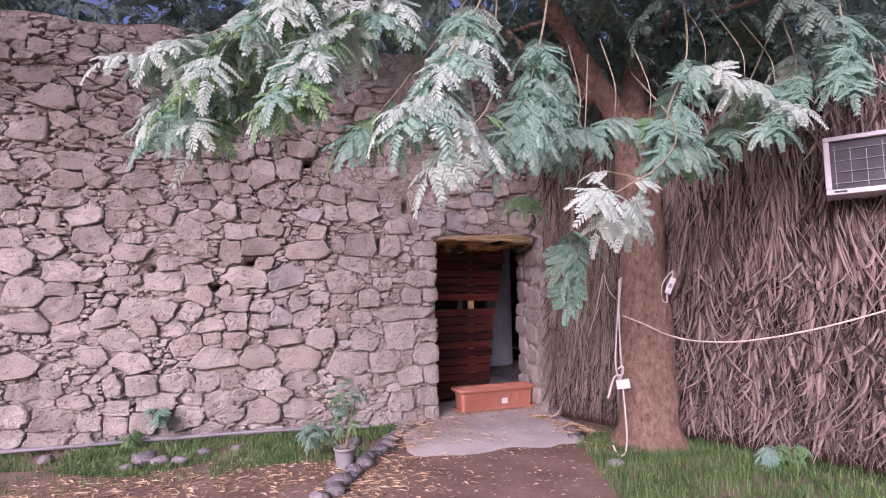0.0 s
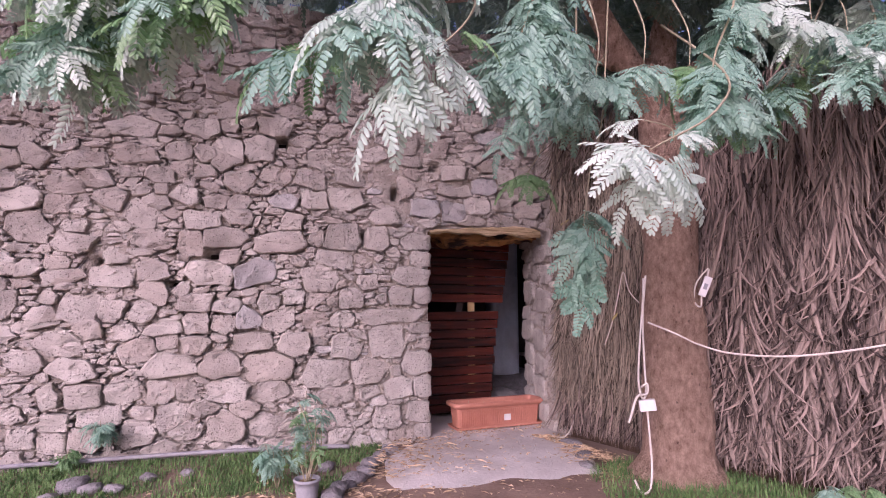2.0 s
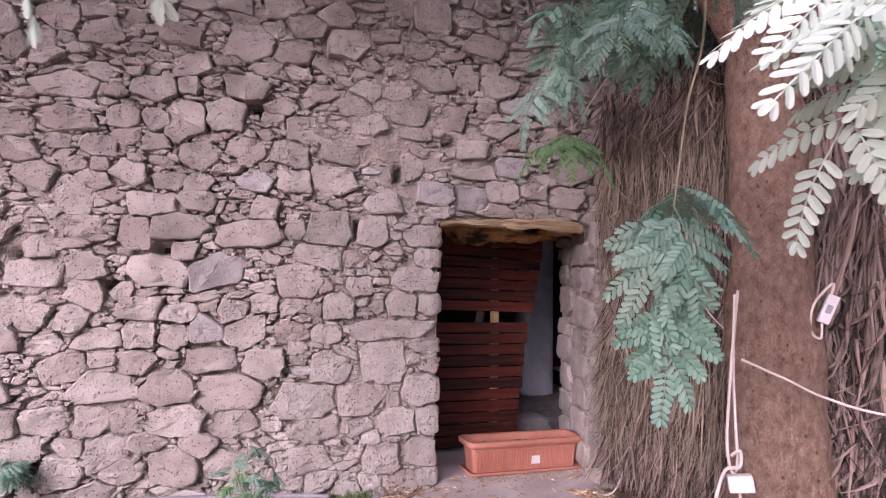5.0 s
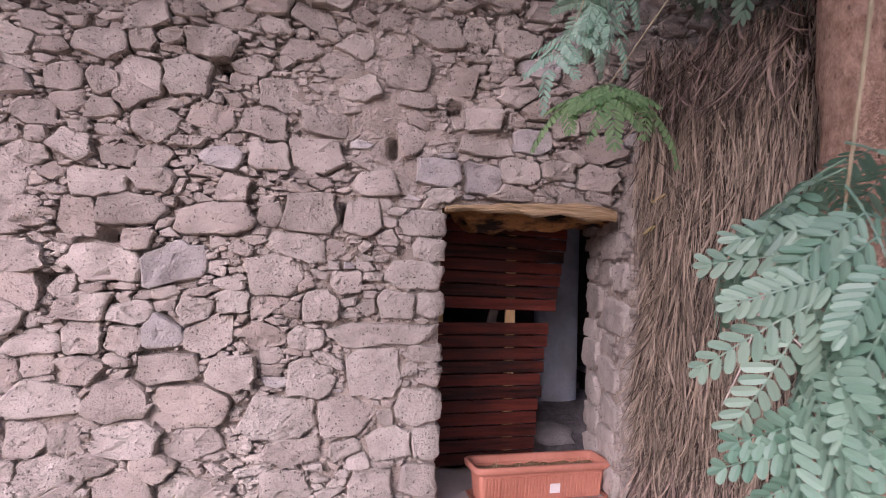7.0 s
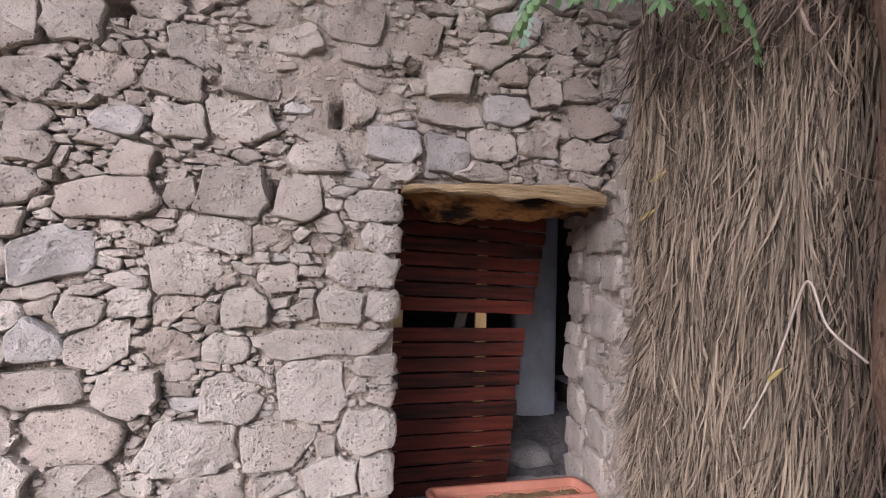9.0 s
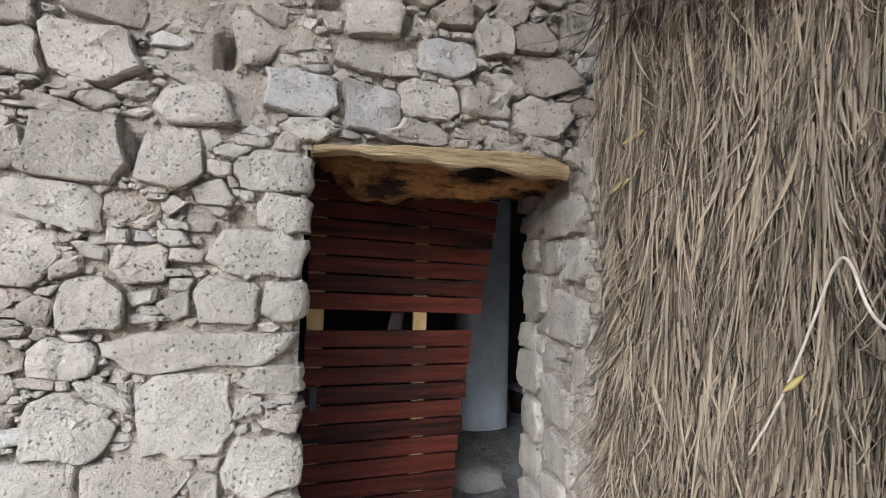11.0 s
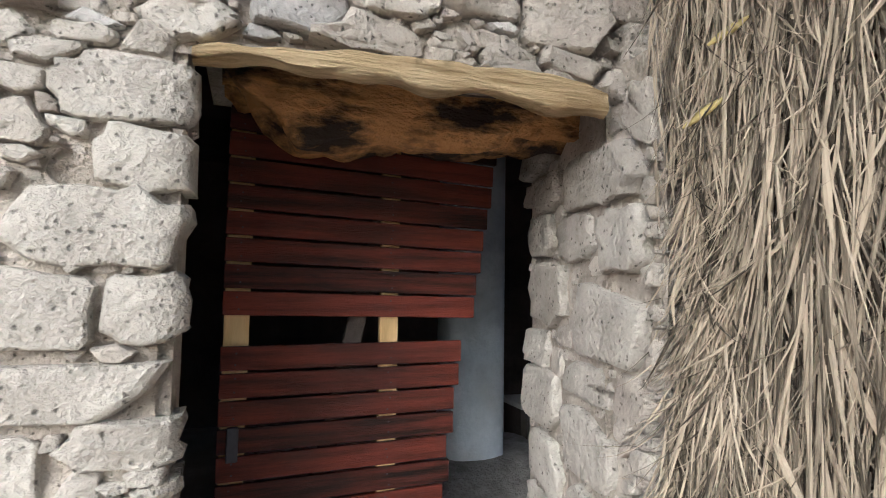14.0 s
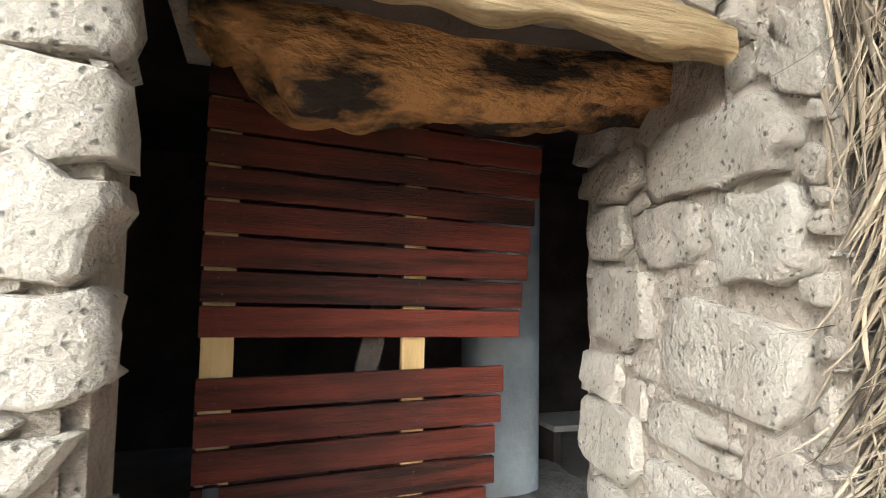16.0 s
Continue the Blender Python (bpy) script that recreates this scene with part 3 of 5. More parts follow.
# a flare of short curled ends low on the corner
for k in range(300):
    base = Vector((rng.uniform(1.13, 1.2), rng.uniform(-0.4, -0.2), rng.uniform(0.55, 1.1)))
    blade(tv, tf, base, Vector((-0.9, -0.35, 0)), Vector((0.35, -0.9, 0)), rng.uniform(0.12, 0.3), rng.uniform(0.004, 0.010), rng.gauss(0, 0.3), rng.uniform(0.2, 0.6), rng.uniform(-0.25, 0.2))
# broad torn leaves that curl away from the lower half
for k in range(1100):
    s = rng.uniform(1.2, 4.6)
    p, o, d = on_screen(s)
    top = rng.uniform(0.25, 1.5)
    blade(ov, of, Vector((p.x, p.y, top)) + o * rng.uniform(0.02, 0.10), o, d, min(rng.uniform(0.15, 0.42), top), rng.uniform(0.014, 0.036), rng.gauss(0, 0.45), rng.uniform(0.1, 0.5), rng.uniform(-0.3, 0.7))
# fine frayed fibres along the corner
for k in range(3200):
    p, o, d = on_screen(rng.random() ** 1.6 * 0.9)
    z = rng.uniform(0.3, 2.7)
    blade(tv, tf, Vector((p.x, p.y, z)) + o * rng.uniform(0.0, 0.07), o, d, rng.uniform(0.04, 0.2), rng.uniform(0.002, 0.007), rng.gauss(-0.2, 0.5), rng.uniform(0.0, 0.5), rng.uniform(-0.2, 0.5))
# short ends that reach the ground
for k in range(900):
    p, o, d = on_screen(length * rng.random() ** 1.5)
    z = rng.uniform(0.12, 0.5)
    blade(ov, of, Vector((p.x, p.y, z)) + o * rng.uniform(-0.04, 0.08), o, d, z - 0.01, rng.uniform(0.006, 0.018), rng.gauss(0, 0.3), rng.uniform(0.0, 0.3), rng.uniform(-0.1, 0.3))
# ragged top fringe
for k in range(900):
    p, o, d = on_screen(length * rng.random() ** 1.3)
    base = Vector((p.x, p.y, rng.uniform(2.55, 2.9))) + o * rng.uniform(-0.08, 0.08)
    blade(ov, of, base, o, d, rng.uniform(0.2, 0.5), rng.uniform(0.008, 0.02), rng.gauss(0, 0.6), rng.uniform(0.1, 0.5), 0.2)
held(mesh_object("palm_leaves", tv, tf, THATCH, screen, "dense hanging straw-grey palm leaves", False, "stuff"), screen)
held(mesh_object("palm_leaves", ov, of, THATCH_OLD_SHADED, screen, "older red-brown bent palm leaves, darkened for the tree's shade", False, "stuff"), screen)
for v2, f2 in single:
    held(mesh_object("palm_leaf", v2, f2, THATCH, screen), screen)


# ---- tree ----
tree = thing("tree", "feathery-leaved tree with a thick brown trunk", "tree", (1.42, -1.56, 0.0))


def limb(name, pts, r0, r1, label="", sides=12, wobble=0.12, material=BARK):
    return held(tube(name, pts, r0, r1, material, tree, label, sides, 6, wobble), tree)


line = smooth_line([(1.38, -1.57, -0.08), (1.39, -1.56, 0.5), (1.39, -1.55, 1.1), (1.41, -1.53, 1.8), (1.40, -1.52, 2.45), (1.40, -1.5, 2.8)], 16)
rad = [0.232 + 0.10 * math.exp(-max(p.z, 0) / 0.13) - 0.022 * max(p.z, 0) for p in line]
tvv, tff = tube_mesh(line, rad, 48, 0.16)
held(mesh_object("trunk", tvv, tff, BARK, tree, "thick reddish-brown trunk with flaking bark", True), tree)
limb("limb", [(1.40, -1.52, 2.5), (1.2, -1.52, 2.85), (0.65, -1.7, 3.4), (-0.2, -2.3, 3.9)], 0.13, 0.05)
limb("limb", [(1.40, -1.52, 2.55), (1.45, -1.45, 3.0), (1.5, -1.6, 3.7), (1.3, -2.2, 4.4)], 0.15, 0.05)
limb("limb", [(1.4, -1.52, 2.6), (1.75, -1.6, 3.0), (2.4, -2.2, 3.6), (2.6, -3.0, 4.0)], 0.11, 0.04)
limb("limb", [(1.0, -1.55, 2.95), (0.7, -1.0, 3.5), (0.2, -0.7, 4.2)], 0.07, 0.03)


def pinna_mesh(L=0.15, pairs=9, leaf=0.024, wide=0.0095, droop=0.35, seed=0):
    r = random.Random(seed)
    v, f = [], []

    def rib(t):
        return Vector((L * t, 0, -droop * L * t * t))

    for i in range(pairs * 2 + 1):
        t = 0.12 + 0.88 * (i // 2) / (pairs - 1) if i < pairs * 2 else 1.0
        side = (1 if i % 2 else -1) if i < pairs * 2 else 0
        b = rib(t)
        ang = radians(66 - 22 * t) * side
        scale = 0.80 + 0.28 * math.sin(math.pi * min(0.1 + 0.85 * t, 0.95))
        dirv = Vector((math.cos(ang), math.sin(ang), -0.42 - 0.4 * droop * t + r.uniform(-0.25, 0.15))).normalized()
        sv = dirv.cross(Vector((0, 0, 1))).normalized()
        up = sv.cross(dirv) * 0.12
        l, w = leaf * scale * r.uniform(0.9, 1.1), wide * scale
        s = len(v)
        rim = ((0.0, 0.0), (0.12, 0.36), (0.45, 0.5), (0.82, 0.45), (0.96, 0.24), (1.0, 0.0))
        v += [b + dirv * l * q + sv * w * k + up * w * k * 2 for q, k in rim] + [b + dirv * l * q - sv * w * k + up * w * k * 2 for q, k in rim[4:0:-1]]
        f += [tuple(range(s, s + 6)), (s, s + 5, s + 6, s + 7, s + 8, s + 9)]
    s = len(v)
    for i in range(4):
        b = rib(i / 3)
        v += [b + Vector((0, -0.0011, 0.0006)), b + Vector((0, 0.0011, 0.0006)), b + Vector((0, 0, -0.0012))]
    for i in range(3):
        a = s + i * 3
        for k in range(3):
            f.append((a + k, a + (k + 1) % 3, a + 3 + (k + 1) % 3, a + 3 + k))
    return v, f


def spray_mesh(seed, n=5, L=0.20):
    """A twice-feathered leaf: pairs of feathers along a drooping rib."""
    r = random.Random(seed)
    v, f = [], []
    for i in range(n * 2 + 1):
        t = 0.25 + 0.75 * (i // 2) / n if i < n * 2 else 1.0
        side = (1 if i % 2 else -1) if i < n * 2 else 0
        pv, pf = pinna_mesh(r.uniform(0.10, 0.145), 8, r.uniform(0.031, 0.037), 0.0135, r.uniform(0.15, 0.55), seed * 50 + i)
        yaw = (84 - 46 * t + r.uniform(-10, 10)) * side
        m = Matrix.Translation((L * t, 0, -0.32 * L * t * t)) @ Euler((radians(r.uniform(-16, 16)), radians(2 + 18 * t + r.uniform(-12, 12)), radians(yaw))).to_matrix().to_4x4()
        s = len(v)
        v += [m @ q for q in pv]
        f += [tuple(s + k for k in q) for q in pf]
    rv, rf = tube_mesh([(L * i / 6, 0, -0.32 * L * (i / 6) ** 2) for i in range(7)], [0.0022 - 0.0002 * i for i in range(7)], 4)
    s = len(v)
    v += rv
    f += [tuple(s + k for k in q) for q in rf]
    return v, f


SPRAYS = [spray_mesh(s, 3 + s % 2, 0.15 + 0.03 * (s % 3)) for s in range(5)]
SPRAY_DATA = {}
for tone, mat in (("mid", LEAF), ("pale", LEAF_PALE), ("fresh", LEAF_FRESH)):
    for i, (v, f) in enumerate(SPRAYS):
        me = bpy.data.meshes.new("leaf")
        me.from_pydata([tuple(q) for q in v], [], f)
        me.materials.append(mat)
        SPRAY_DATA[tone, i] = me
lrng = random.Random(12)


def leaf_at(p, direction, tone="mid", size=1.0, droop=0.0, tilt=0.3):
    d = Vector(direction).normalized()
    d.z -= droop
    ob = new("leaf", SPRAY_DATA[tone, lrng.randrange(5)])
    q = d.to_track_quat("X", "Z").to_matrix().to_4x4() @ Matrix.Rotation(math.copysign(tilt, d.x) + lrng.uniform(-0.4, 0.4), 4, "X")
    ob.parent = tree
    ob.matrix_basis = Matrix.Translation(Vector(p) - tree.location) @ q @ Matrix.Scale(size, 4)
    return ob


def leafy(points, n, tones, r0=0.006, start=0.35, size=1.0, droop=0.2, splay=1.0, label=""):
    """A thin branch along points with leaves along its outer part."""
    limb("branch", points, r0, 0.002, label, 6, 0.05, TWIG)
    ln = smooth_line(points, 10)
    for i in range(n):
        t = start + (1 - start) * (i + 0.5) / n
        k = min(int(t * (len(ln) - 1)), len(ln) - 2)
        d = (ln[k + 1] - ln[k]).normalized()
        a = lrng.uniform(0, 2 * math.pi)
        side = Vector((math.cos(a), math.sin(a), lrng.uniform(-0.45, 0.15))) * splay
        leaf_at(ln[k], d * 0.35 + side, lrng.choice(tones), size * lrng.uniform(0.8, 1.15), droop * lrng.uniform(0.3, 1.4))
    leaf_at(ln[-1], (ln[-1] - ln[-3]).normalized() + Vector((-0.6, -0.5, 0.3)), lrng.choice(tones), size, droop)


# pale leaves stand for those that catch the sky's highlights
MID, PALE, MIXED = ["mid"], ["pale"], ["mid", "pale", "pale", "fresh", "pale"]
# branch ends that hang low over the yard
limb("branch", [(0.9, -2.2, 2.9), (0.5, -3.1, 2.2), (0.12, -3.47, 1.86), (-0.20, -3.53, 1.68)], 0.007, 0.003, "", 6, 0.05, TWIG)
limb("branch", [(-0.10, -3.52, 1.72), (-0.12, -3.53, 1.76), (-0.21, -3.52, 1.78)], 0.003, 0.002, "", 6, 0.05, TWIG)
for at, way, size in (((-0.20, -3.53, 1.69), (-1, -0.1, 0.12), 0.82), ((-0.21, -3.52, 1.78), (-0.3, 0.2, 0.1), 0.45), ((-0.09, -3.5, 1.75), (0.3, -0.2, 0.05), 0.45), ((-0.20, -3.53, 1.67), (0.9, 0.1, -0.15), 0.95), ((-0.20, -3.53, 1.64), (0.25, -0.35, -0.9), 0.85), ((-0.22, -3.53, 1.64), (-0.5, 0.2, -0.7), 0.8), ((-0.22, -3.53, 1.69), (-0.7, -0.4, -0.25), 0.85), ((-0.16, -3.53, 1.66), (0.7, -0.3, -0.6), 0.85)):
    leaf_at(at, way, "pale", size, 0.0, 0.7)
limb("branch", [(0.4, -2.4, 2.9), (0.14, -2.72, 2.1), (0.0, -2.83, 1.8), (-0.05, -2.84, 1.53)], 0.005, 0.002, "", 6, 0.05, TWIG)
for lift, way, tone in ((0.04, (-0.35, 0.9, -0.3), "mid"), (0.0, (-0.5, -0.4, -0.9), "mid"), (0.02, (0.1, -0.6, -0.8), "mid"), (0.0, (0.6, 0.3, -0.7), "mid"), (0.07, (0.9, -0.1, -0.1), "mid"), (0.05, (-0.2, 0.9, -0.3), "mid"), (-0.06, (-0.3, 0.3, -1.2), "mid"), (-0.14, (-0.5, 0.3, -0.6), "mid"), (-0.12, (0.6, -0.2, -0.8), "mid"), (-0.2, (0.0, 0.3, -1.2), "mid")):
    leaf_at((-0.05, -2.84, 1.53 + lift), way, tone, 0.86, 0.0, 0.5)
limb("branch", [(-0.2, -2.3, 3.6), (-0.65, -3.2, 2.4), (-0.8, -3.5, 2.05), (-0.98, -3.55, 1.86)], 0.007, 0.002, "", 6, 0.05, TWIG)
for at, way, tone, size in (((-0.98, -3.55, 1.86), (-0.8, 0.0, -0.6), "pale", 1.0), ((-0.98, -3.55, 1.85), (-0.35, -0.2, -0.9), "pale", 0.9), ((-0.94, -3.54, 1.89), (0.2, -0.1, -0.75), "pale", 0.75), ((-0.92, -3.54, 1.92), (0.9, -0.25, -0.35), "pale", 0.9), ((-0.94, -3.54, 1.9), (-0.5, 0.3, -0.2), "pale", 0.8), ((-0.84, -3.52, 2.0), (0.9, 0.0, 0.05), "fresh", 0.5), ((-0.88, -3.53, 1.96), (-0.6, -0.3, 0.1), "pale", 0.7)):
    leaf_at(at, way, tone, size, 0.0, 0.6)
leafy([(-0.2, -2.3, 3.6), (-1.0, -3.0, 2.4), (-1.3, -3.3, 1.98)], 5, ["fresh", "mid"], 0.006, 0.7, 0.9)
limb("branch", [(0.9, -1.6, 3.0), (0.4, -1.85, 2.4), (0.08, -1.98, 1.97)], 0.005, 0.002, "", 6, 0.05, TWIG)
for way in ((-1, -0.1, -0.25), (0.5, -0.6, -0.35), (-0.3, -0.8, -0.3)):
    leaf_at((0.08, -1.98, 1.97), way, "fresh", 0.85)
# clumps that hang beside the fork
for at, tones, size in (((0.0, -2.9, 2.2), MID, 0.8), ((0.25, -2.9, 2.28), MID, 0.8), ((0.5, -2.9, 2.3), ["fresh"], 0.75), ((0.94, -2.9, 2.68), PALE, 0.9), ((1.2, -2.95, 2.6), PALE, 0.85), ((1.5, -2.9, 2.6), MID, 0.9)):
    limb("branch", [(at[0] + 0.25, at[1] + 0.5, at[2] + 0.75), (at[0] + 0.08, at[1] + 0.1, at[2] + 0.25), at], 0.006, 0.002, "", 6, 0.05, TWIG)
    for k in range(5):
        a = k * 1.26 + at[0]
        leaf_at(at, (math.cos(a), 0.6 * math.sin(a), -0.25), tones[0], size, 0.1, 0.5)
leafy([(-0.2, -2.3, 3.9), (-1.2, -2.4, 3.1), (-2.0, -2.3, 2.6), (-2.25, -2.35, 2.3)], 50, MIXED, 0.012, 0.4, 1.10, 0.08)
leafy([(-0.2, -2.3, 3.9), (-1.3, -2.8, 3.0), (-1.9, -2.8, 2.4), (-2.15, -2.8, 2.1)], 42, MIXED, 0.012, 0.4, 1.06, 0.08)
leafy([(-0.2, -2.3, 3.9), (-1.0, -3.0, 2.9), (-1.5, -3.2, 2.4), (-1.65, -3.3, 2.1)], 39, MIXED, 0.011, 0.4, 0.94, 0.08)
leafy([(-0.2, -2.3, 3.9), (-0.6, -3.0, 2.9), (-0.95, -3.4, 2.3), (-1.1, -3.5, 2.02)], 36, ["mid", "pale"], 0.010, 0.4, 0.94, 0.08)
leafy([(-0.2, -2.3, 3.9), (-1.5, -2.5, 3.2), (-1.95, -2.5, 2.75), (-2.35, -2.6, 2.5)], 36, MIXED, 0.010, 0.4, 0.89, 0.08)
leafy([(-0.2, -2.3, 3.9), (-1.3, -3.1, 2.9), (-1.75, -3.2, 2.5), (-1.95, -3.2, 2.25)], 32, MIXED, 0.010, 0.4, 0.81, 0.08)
leafy([(0.3, -2.1, 3.7), (-0.2, -2.9, 2.8), (-0.45, -3.2, 2.3), (-0.6, -3.35, 2.0)], 28, MID, 0.010, 0.4, 0.86, 0.08)
leafy([(0.6, -1.7, 3.3), (0.3, -2.2, 2.7), (0.05, -2.5, 2.2)], 24, MID, 0.009, 0.35, 0.89, 0.08)
leafy([(1.3, -2.2, 4.2), (0.9, -2.8, 2.9), (0.55, -3.0, 2.3), (0.45, -3.1, 2.05)], 28, MID, 0.010, 0.4, 0.86, 0.08)
leafy([(2.4, -2.2, 3.6), (1.7, -2.9, 2.7), (1.2, -3.1, 2.25)], 28, ["mid", "mid", "pale"], 0.010, 0.35, 0.81, 0.08)
leafy([(2.4, -2.2, 3.6), (1.5, -2.6, 2.6), (0.95, -2.7, 2.1)], 20, ["mid", "fresh"], 0.009, 0.4, 0.81, 0.08)
leafy([(2.5, -2.6, 3.8), (1.9, -3.1, 2.9), (1.65, -3.3, 2.5)], 24, MID, 0.010, 0.35, 0.86, 0.08)
leafy([(0.65, -1.7, 3.4), (0.5, -1.2, 3.1), (0.3, -1.2, 2.5)], 10, MID, 0.008, 0.35, 1.1)

# the crown above, as one mass of leaves, spread past the view to shade the wall
crng = random.Random(31)
cv, cf = [], []
base_v = [np.array([tuple(q) for q in v]) for v, f in SPRAYS]
offset = 0
for k in range(860):
    for _ in range(20):
        x, y = crng.uniform(-6.4, 3.4), crng.uniform(-4.4, 1.6)
        if k > 520:
            x, y = crng.uniform(0.2, 3.4), crng.uniform(-4.0, -0.2)
        e = ((x + 1.6) / 4.9) ** 2 + ((y + 1.2) / 2.6) ** 2
        if e < 1:
            break
    z = 3.6 + 1.3 * math.sqrt(max(0, 1 - e)) * crng.random() + 0.5 * crng.random()
    if k > 520:
        z = crng.uniform(3.2, 4.2)
    if k > 720:
        x, y, z = crng.uniform(-1.5, 3.4), crng.uniform(-0.4, 1.6), crng.uniform(4.1, 5.6)
    if y > -0.4 and z < 4.05:
        z = crng.uniform(4.05, 4.8)
    i = crng.randrange(5)
    q = Euler((crng.uniform(-0.7, 0.7), crng.uniform(-0.3, 0.7), crng.uniform(0, 6.3))).to_matrix()
    s = crng.uniform(1.2, 2.0)
    pts = base_v[i] @ (np.array(q).T * s) + np.array((x, y, z))
    cv.append(pts)
    cf += [tuple(offset + a for a in g) for g in SPRAYS[i][1][:-30]]
    offset += len(pts)
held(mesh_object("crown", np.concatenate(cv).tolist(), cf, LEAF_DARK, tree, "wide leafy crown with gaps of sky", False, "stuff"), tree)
for k in range(16):
    a = k / 16 * 6.283
    s0 = Vector((crng.uniform(-0.6, 1.8), crng.uniform(-2.4, -1.2), crng.uniform(3.4, 4.0)))
    limb("branch", [s0, s0 + Vector((math.cos(a) * 0.9, math.sin(a) * 0.7, 0.1)), s0 + Vector((math.cos(a + 0.3) * 2.0, math.sin(a + 0.3) * 1.5, 0.15))], 0.022, 0.006, "", 6, 0.1)


# ---- yard: stones, pots, plants, cables ----
def pebble(r, squash, seed, K=9):
    """A worn field stone."""
    rnd = random.Random(seed)
    bm = bmesh.new()
    bmesh.ops.create_icosphere(bm, subdivisions=2, radius=1)
    for v in bm.verts:
        n = v.co.copy()
        d = 1 + 0.4 * noise.noise(n * 1.3 + Vector((seed, 0, 0))) + 0.1 * noise.noise(n * 3.5 + Vector((0, seed, 0)))
        v.co = Vector((n.x * squash[0], n.y * squash[1], n.z * squash[2])) * d * r
    return bm


def field_stone(x, y, r, seed, label, group, material=ROCK, z=None):
    rnd = random.Random(seed)
    bm = pebble(r, (1.2, 0.85, 0.55), seed)
    bmesh.ops.transform(bm, matrix=Matrix.Rotation(rnd.uniform(0, 6.3), 4, "Z"), verts=bm.verts)
    ob = part("edging_stone" if "edging" in label else "rock", bm, material, None, label, True)
    ob.location = (x, y, (ground_z(x, y) if z is None else z) + r * 0.38)
    return tagged(ob, category="stone", group=group)


for i in range(21):
    t = i / 20
    x, y = -0.42 - 0.95 * t + 0.025 * math.sin(i * 2.1), -0.16 - 1.85 * t
    field_stone(x + 0.02 * (i % 2), y, (0.056, 0.074, 0.048, 0.066)[i % 4] * (1 + 0.15 * t), 40 + i, "rough grey edging stone beside the path", "path edging stones")
for i, (x, y, r) in enumerate(((1.05, -0.62, 0.09), (1.02, -0.8, 0.075), (0.97, -0.98, 0.085), (0.88, -1.16, 0.06))):
    field_stone(x, y, r, 70 + i, "dark grey edging stone by the tree foot", "path edging stones")
for i, (x, y, r) in enumerate(((-2.62, -0.66, 0.1), (-2.5, -0.75, 0.07), (-2.36, -0.78, 0.06), (-2.2, -0.55, 0.055), (-2.72, -0.82, 0.05), (-3.4, -0.35, 0.07), (-1.95, -0.5, 0.05), (-0.98, -0.62, 0.07))):
    field_stone(x, y, r, 90 + i, "loose purple-grey rock lying in the dirt", "loose rocks")
field_stone(0.75, -2.0, 0.06, 120, "smooth pale rock half sunk in the grass", "loose rocks")

hose = tube("hose", [(-6.5, -0.12, 0.0), (-4.6, -0.07, 0.02), (-3.6, -0.05, 0.015), (-2.6, -0.055, 0.02), (-1.8, -0.06, 0.02), (-1.0, -0.10, 0.01), (-0.75, -0.12, 0.0)], 0.017, 0.017, HOSE, None, "", 10, 8)
tagged(hose, "grey plastic water pipe along the wall foot", "pipe")


def grass(name, area, count, seed, tall, label):
    rnd = random.Random(seed)
    v, f = [], []
    k = 0
    while k < count:
        x, y = rnd.uniform(area[0], area[1]), rnd.uniform(area[2], area[3])
        if not area[4](x, y) or rnd.random() < 0.28 + 0.9 * noise.noise(Vector((x * 2.2, y * 2.2, seed))):
            k += 0.25
            continue
        k += 1
        z = ground_z(x, y) - 0.005
        h, a, b = rnd.uniform(0.35, 1.15) * tall, rnd.uniform(0, 6.3), rnd.gauss(0, 0.9)
        dx, dy, w = math.cos(a), math.sin(a), rnd.uniform(0.0018, 0.004)
        s = len(v)
        for t in (0, 0.5):
            o = b * h * t * t
            v += [(x + dx * o - dy * w, y + dy * o + dx * w, z + h * t), (x + dx * o + dy * w, y + dy * o - dx * w, z + h * t)]
        v.append((x + dx * b * h, y + dy * b * h, z + h * (1 - 0.3 * abs(b))))
        f += [(s, s + 1, s + 3, s + 2), (s + 2, s + 3, s + 4)]
    ob = mesh_object(name, v, f, GRASS, None, label, False, "stuff")
    return tagged(ob, category="grass")


def left_lawn(x, y):
    return x < -0.42 - 0.5 * (-y - 0.16) - 0.06 and y < -0.02 and y > -1.35 + 0.25 * math.sin(x * 3) + (0.55 if x < -2.1 else 0)


def right_lawn(x, y):
    edge = 0.15 + 0.36 * (y + 3.2) if y < -1.2 else 0.95
    return x > edge and (x - 1.42) ** 2 + (y + 1.56) ** 2 > 0.07 and y < -1.15 + 0.3 * (x - 1)


grass("lawn", (-5.5, -0.45, -1.4, 0.0, left_lawn), 21000, 5, 0.065, "patch of fresh green grass at the wall foot")
grass("lawn", (-5.5, -2.1, -1.3, -0.25, lambda x, y: True), 2200, 8, 0.045, "thin green grass over bare dirt")
grass("lawn", (0.2, 3.2, -4.6, -1.1, right_lawn), 28000, 6, 0.085, "lush green grass round the tree foot")


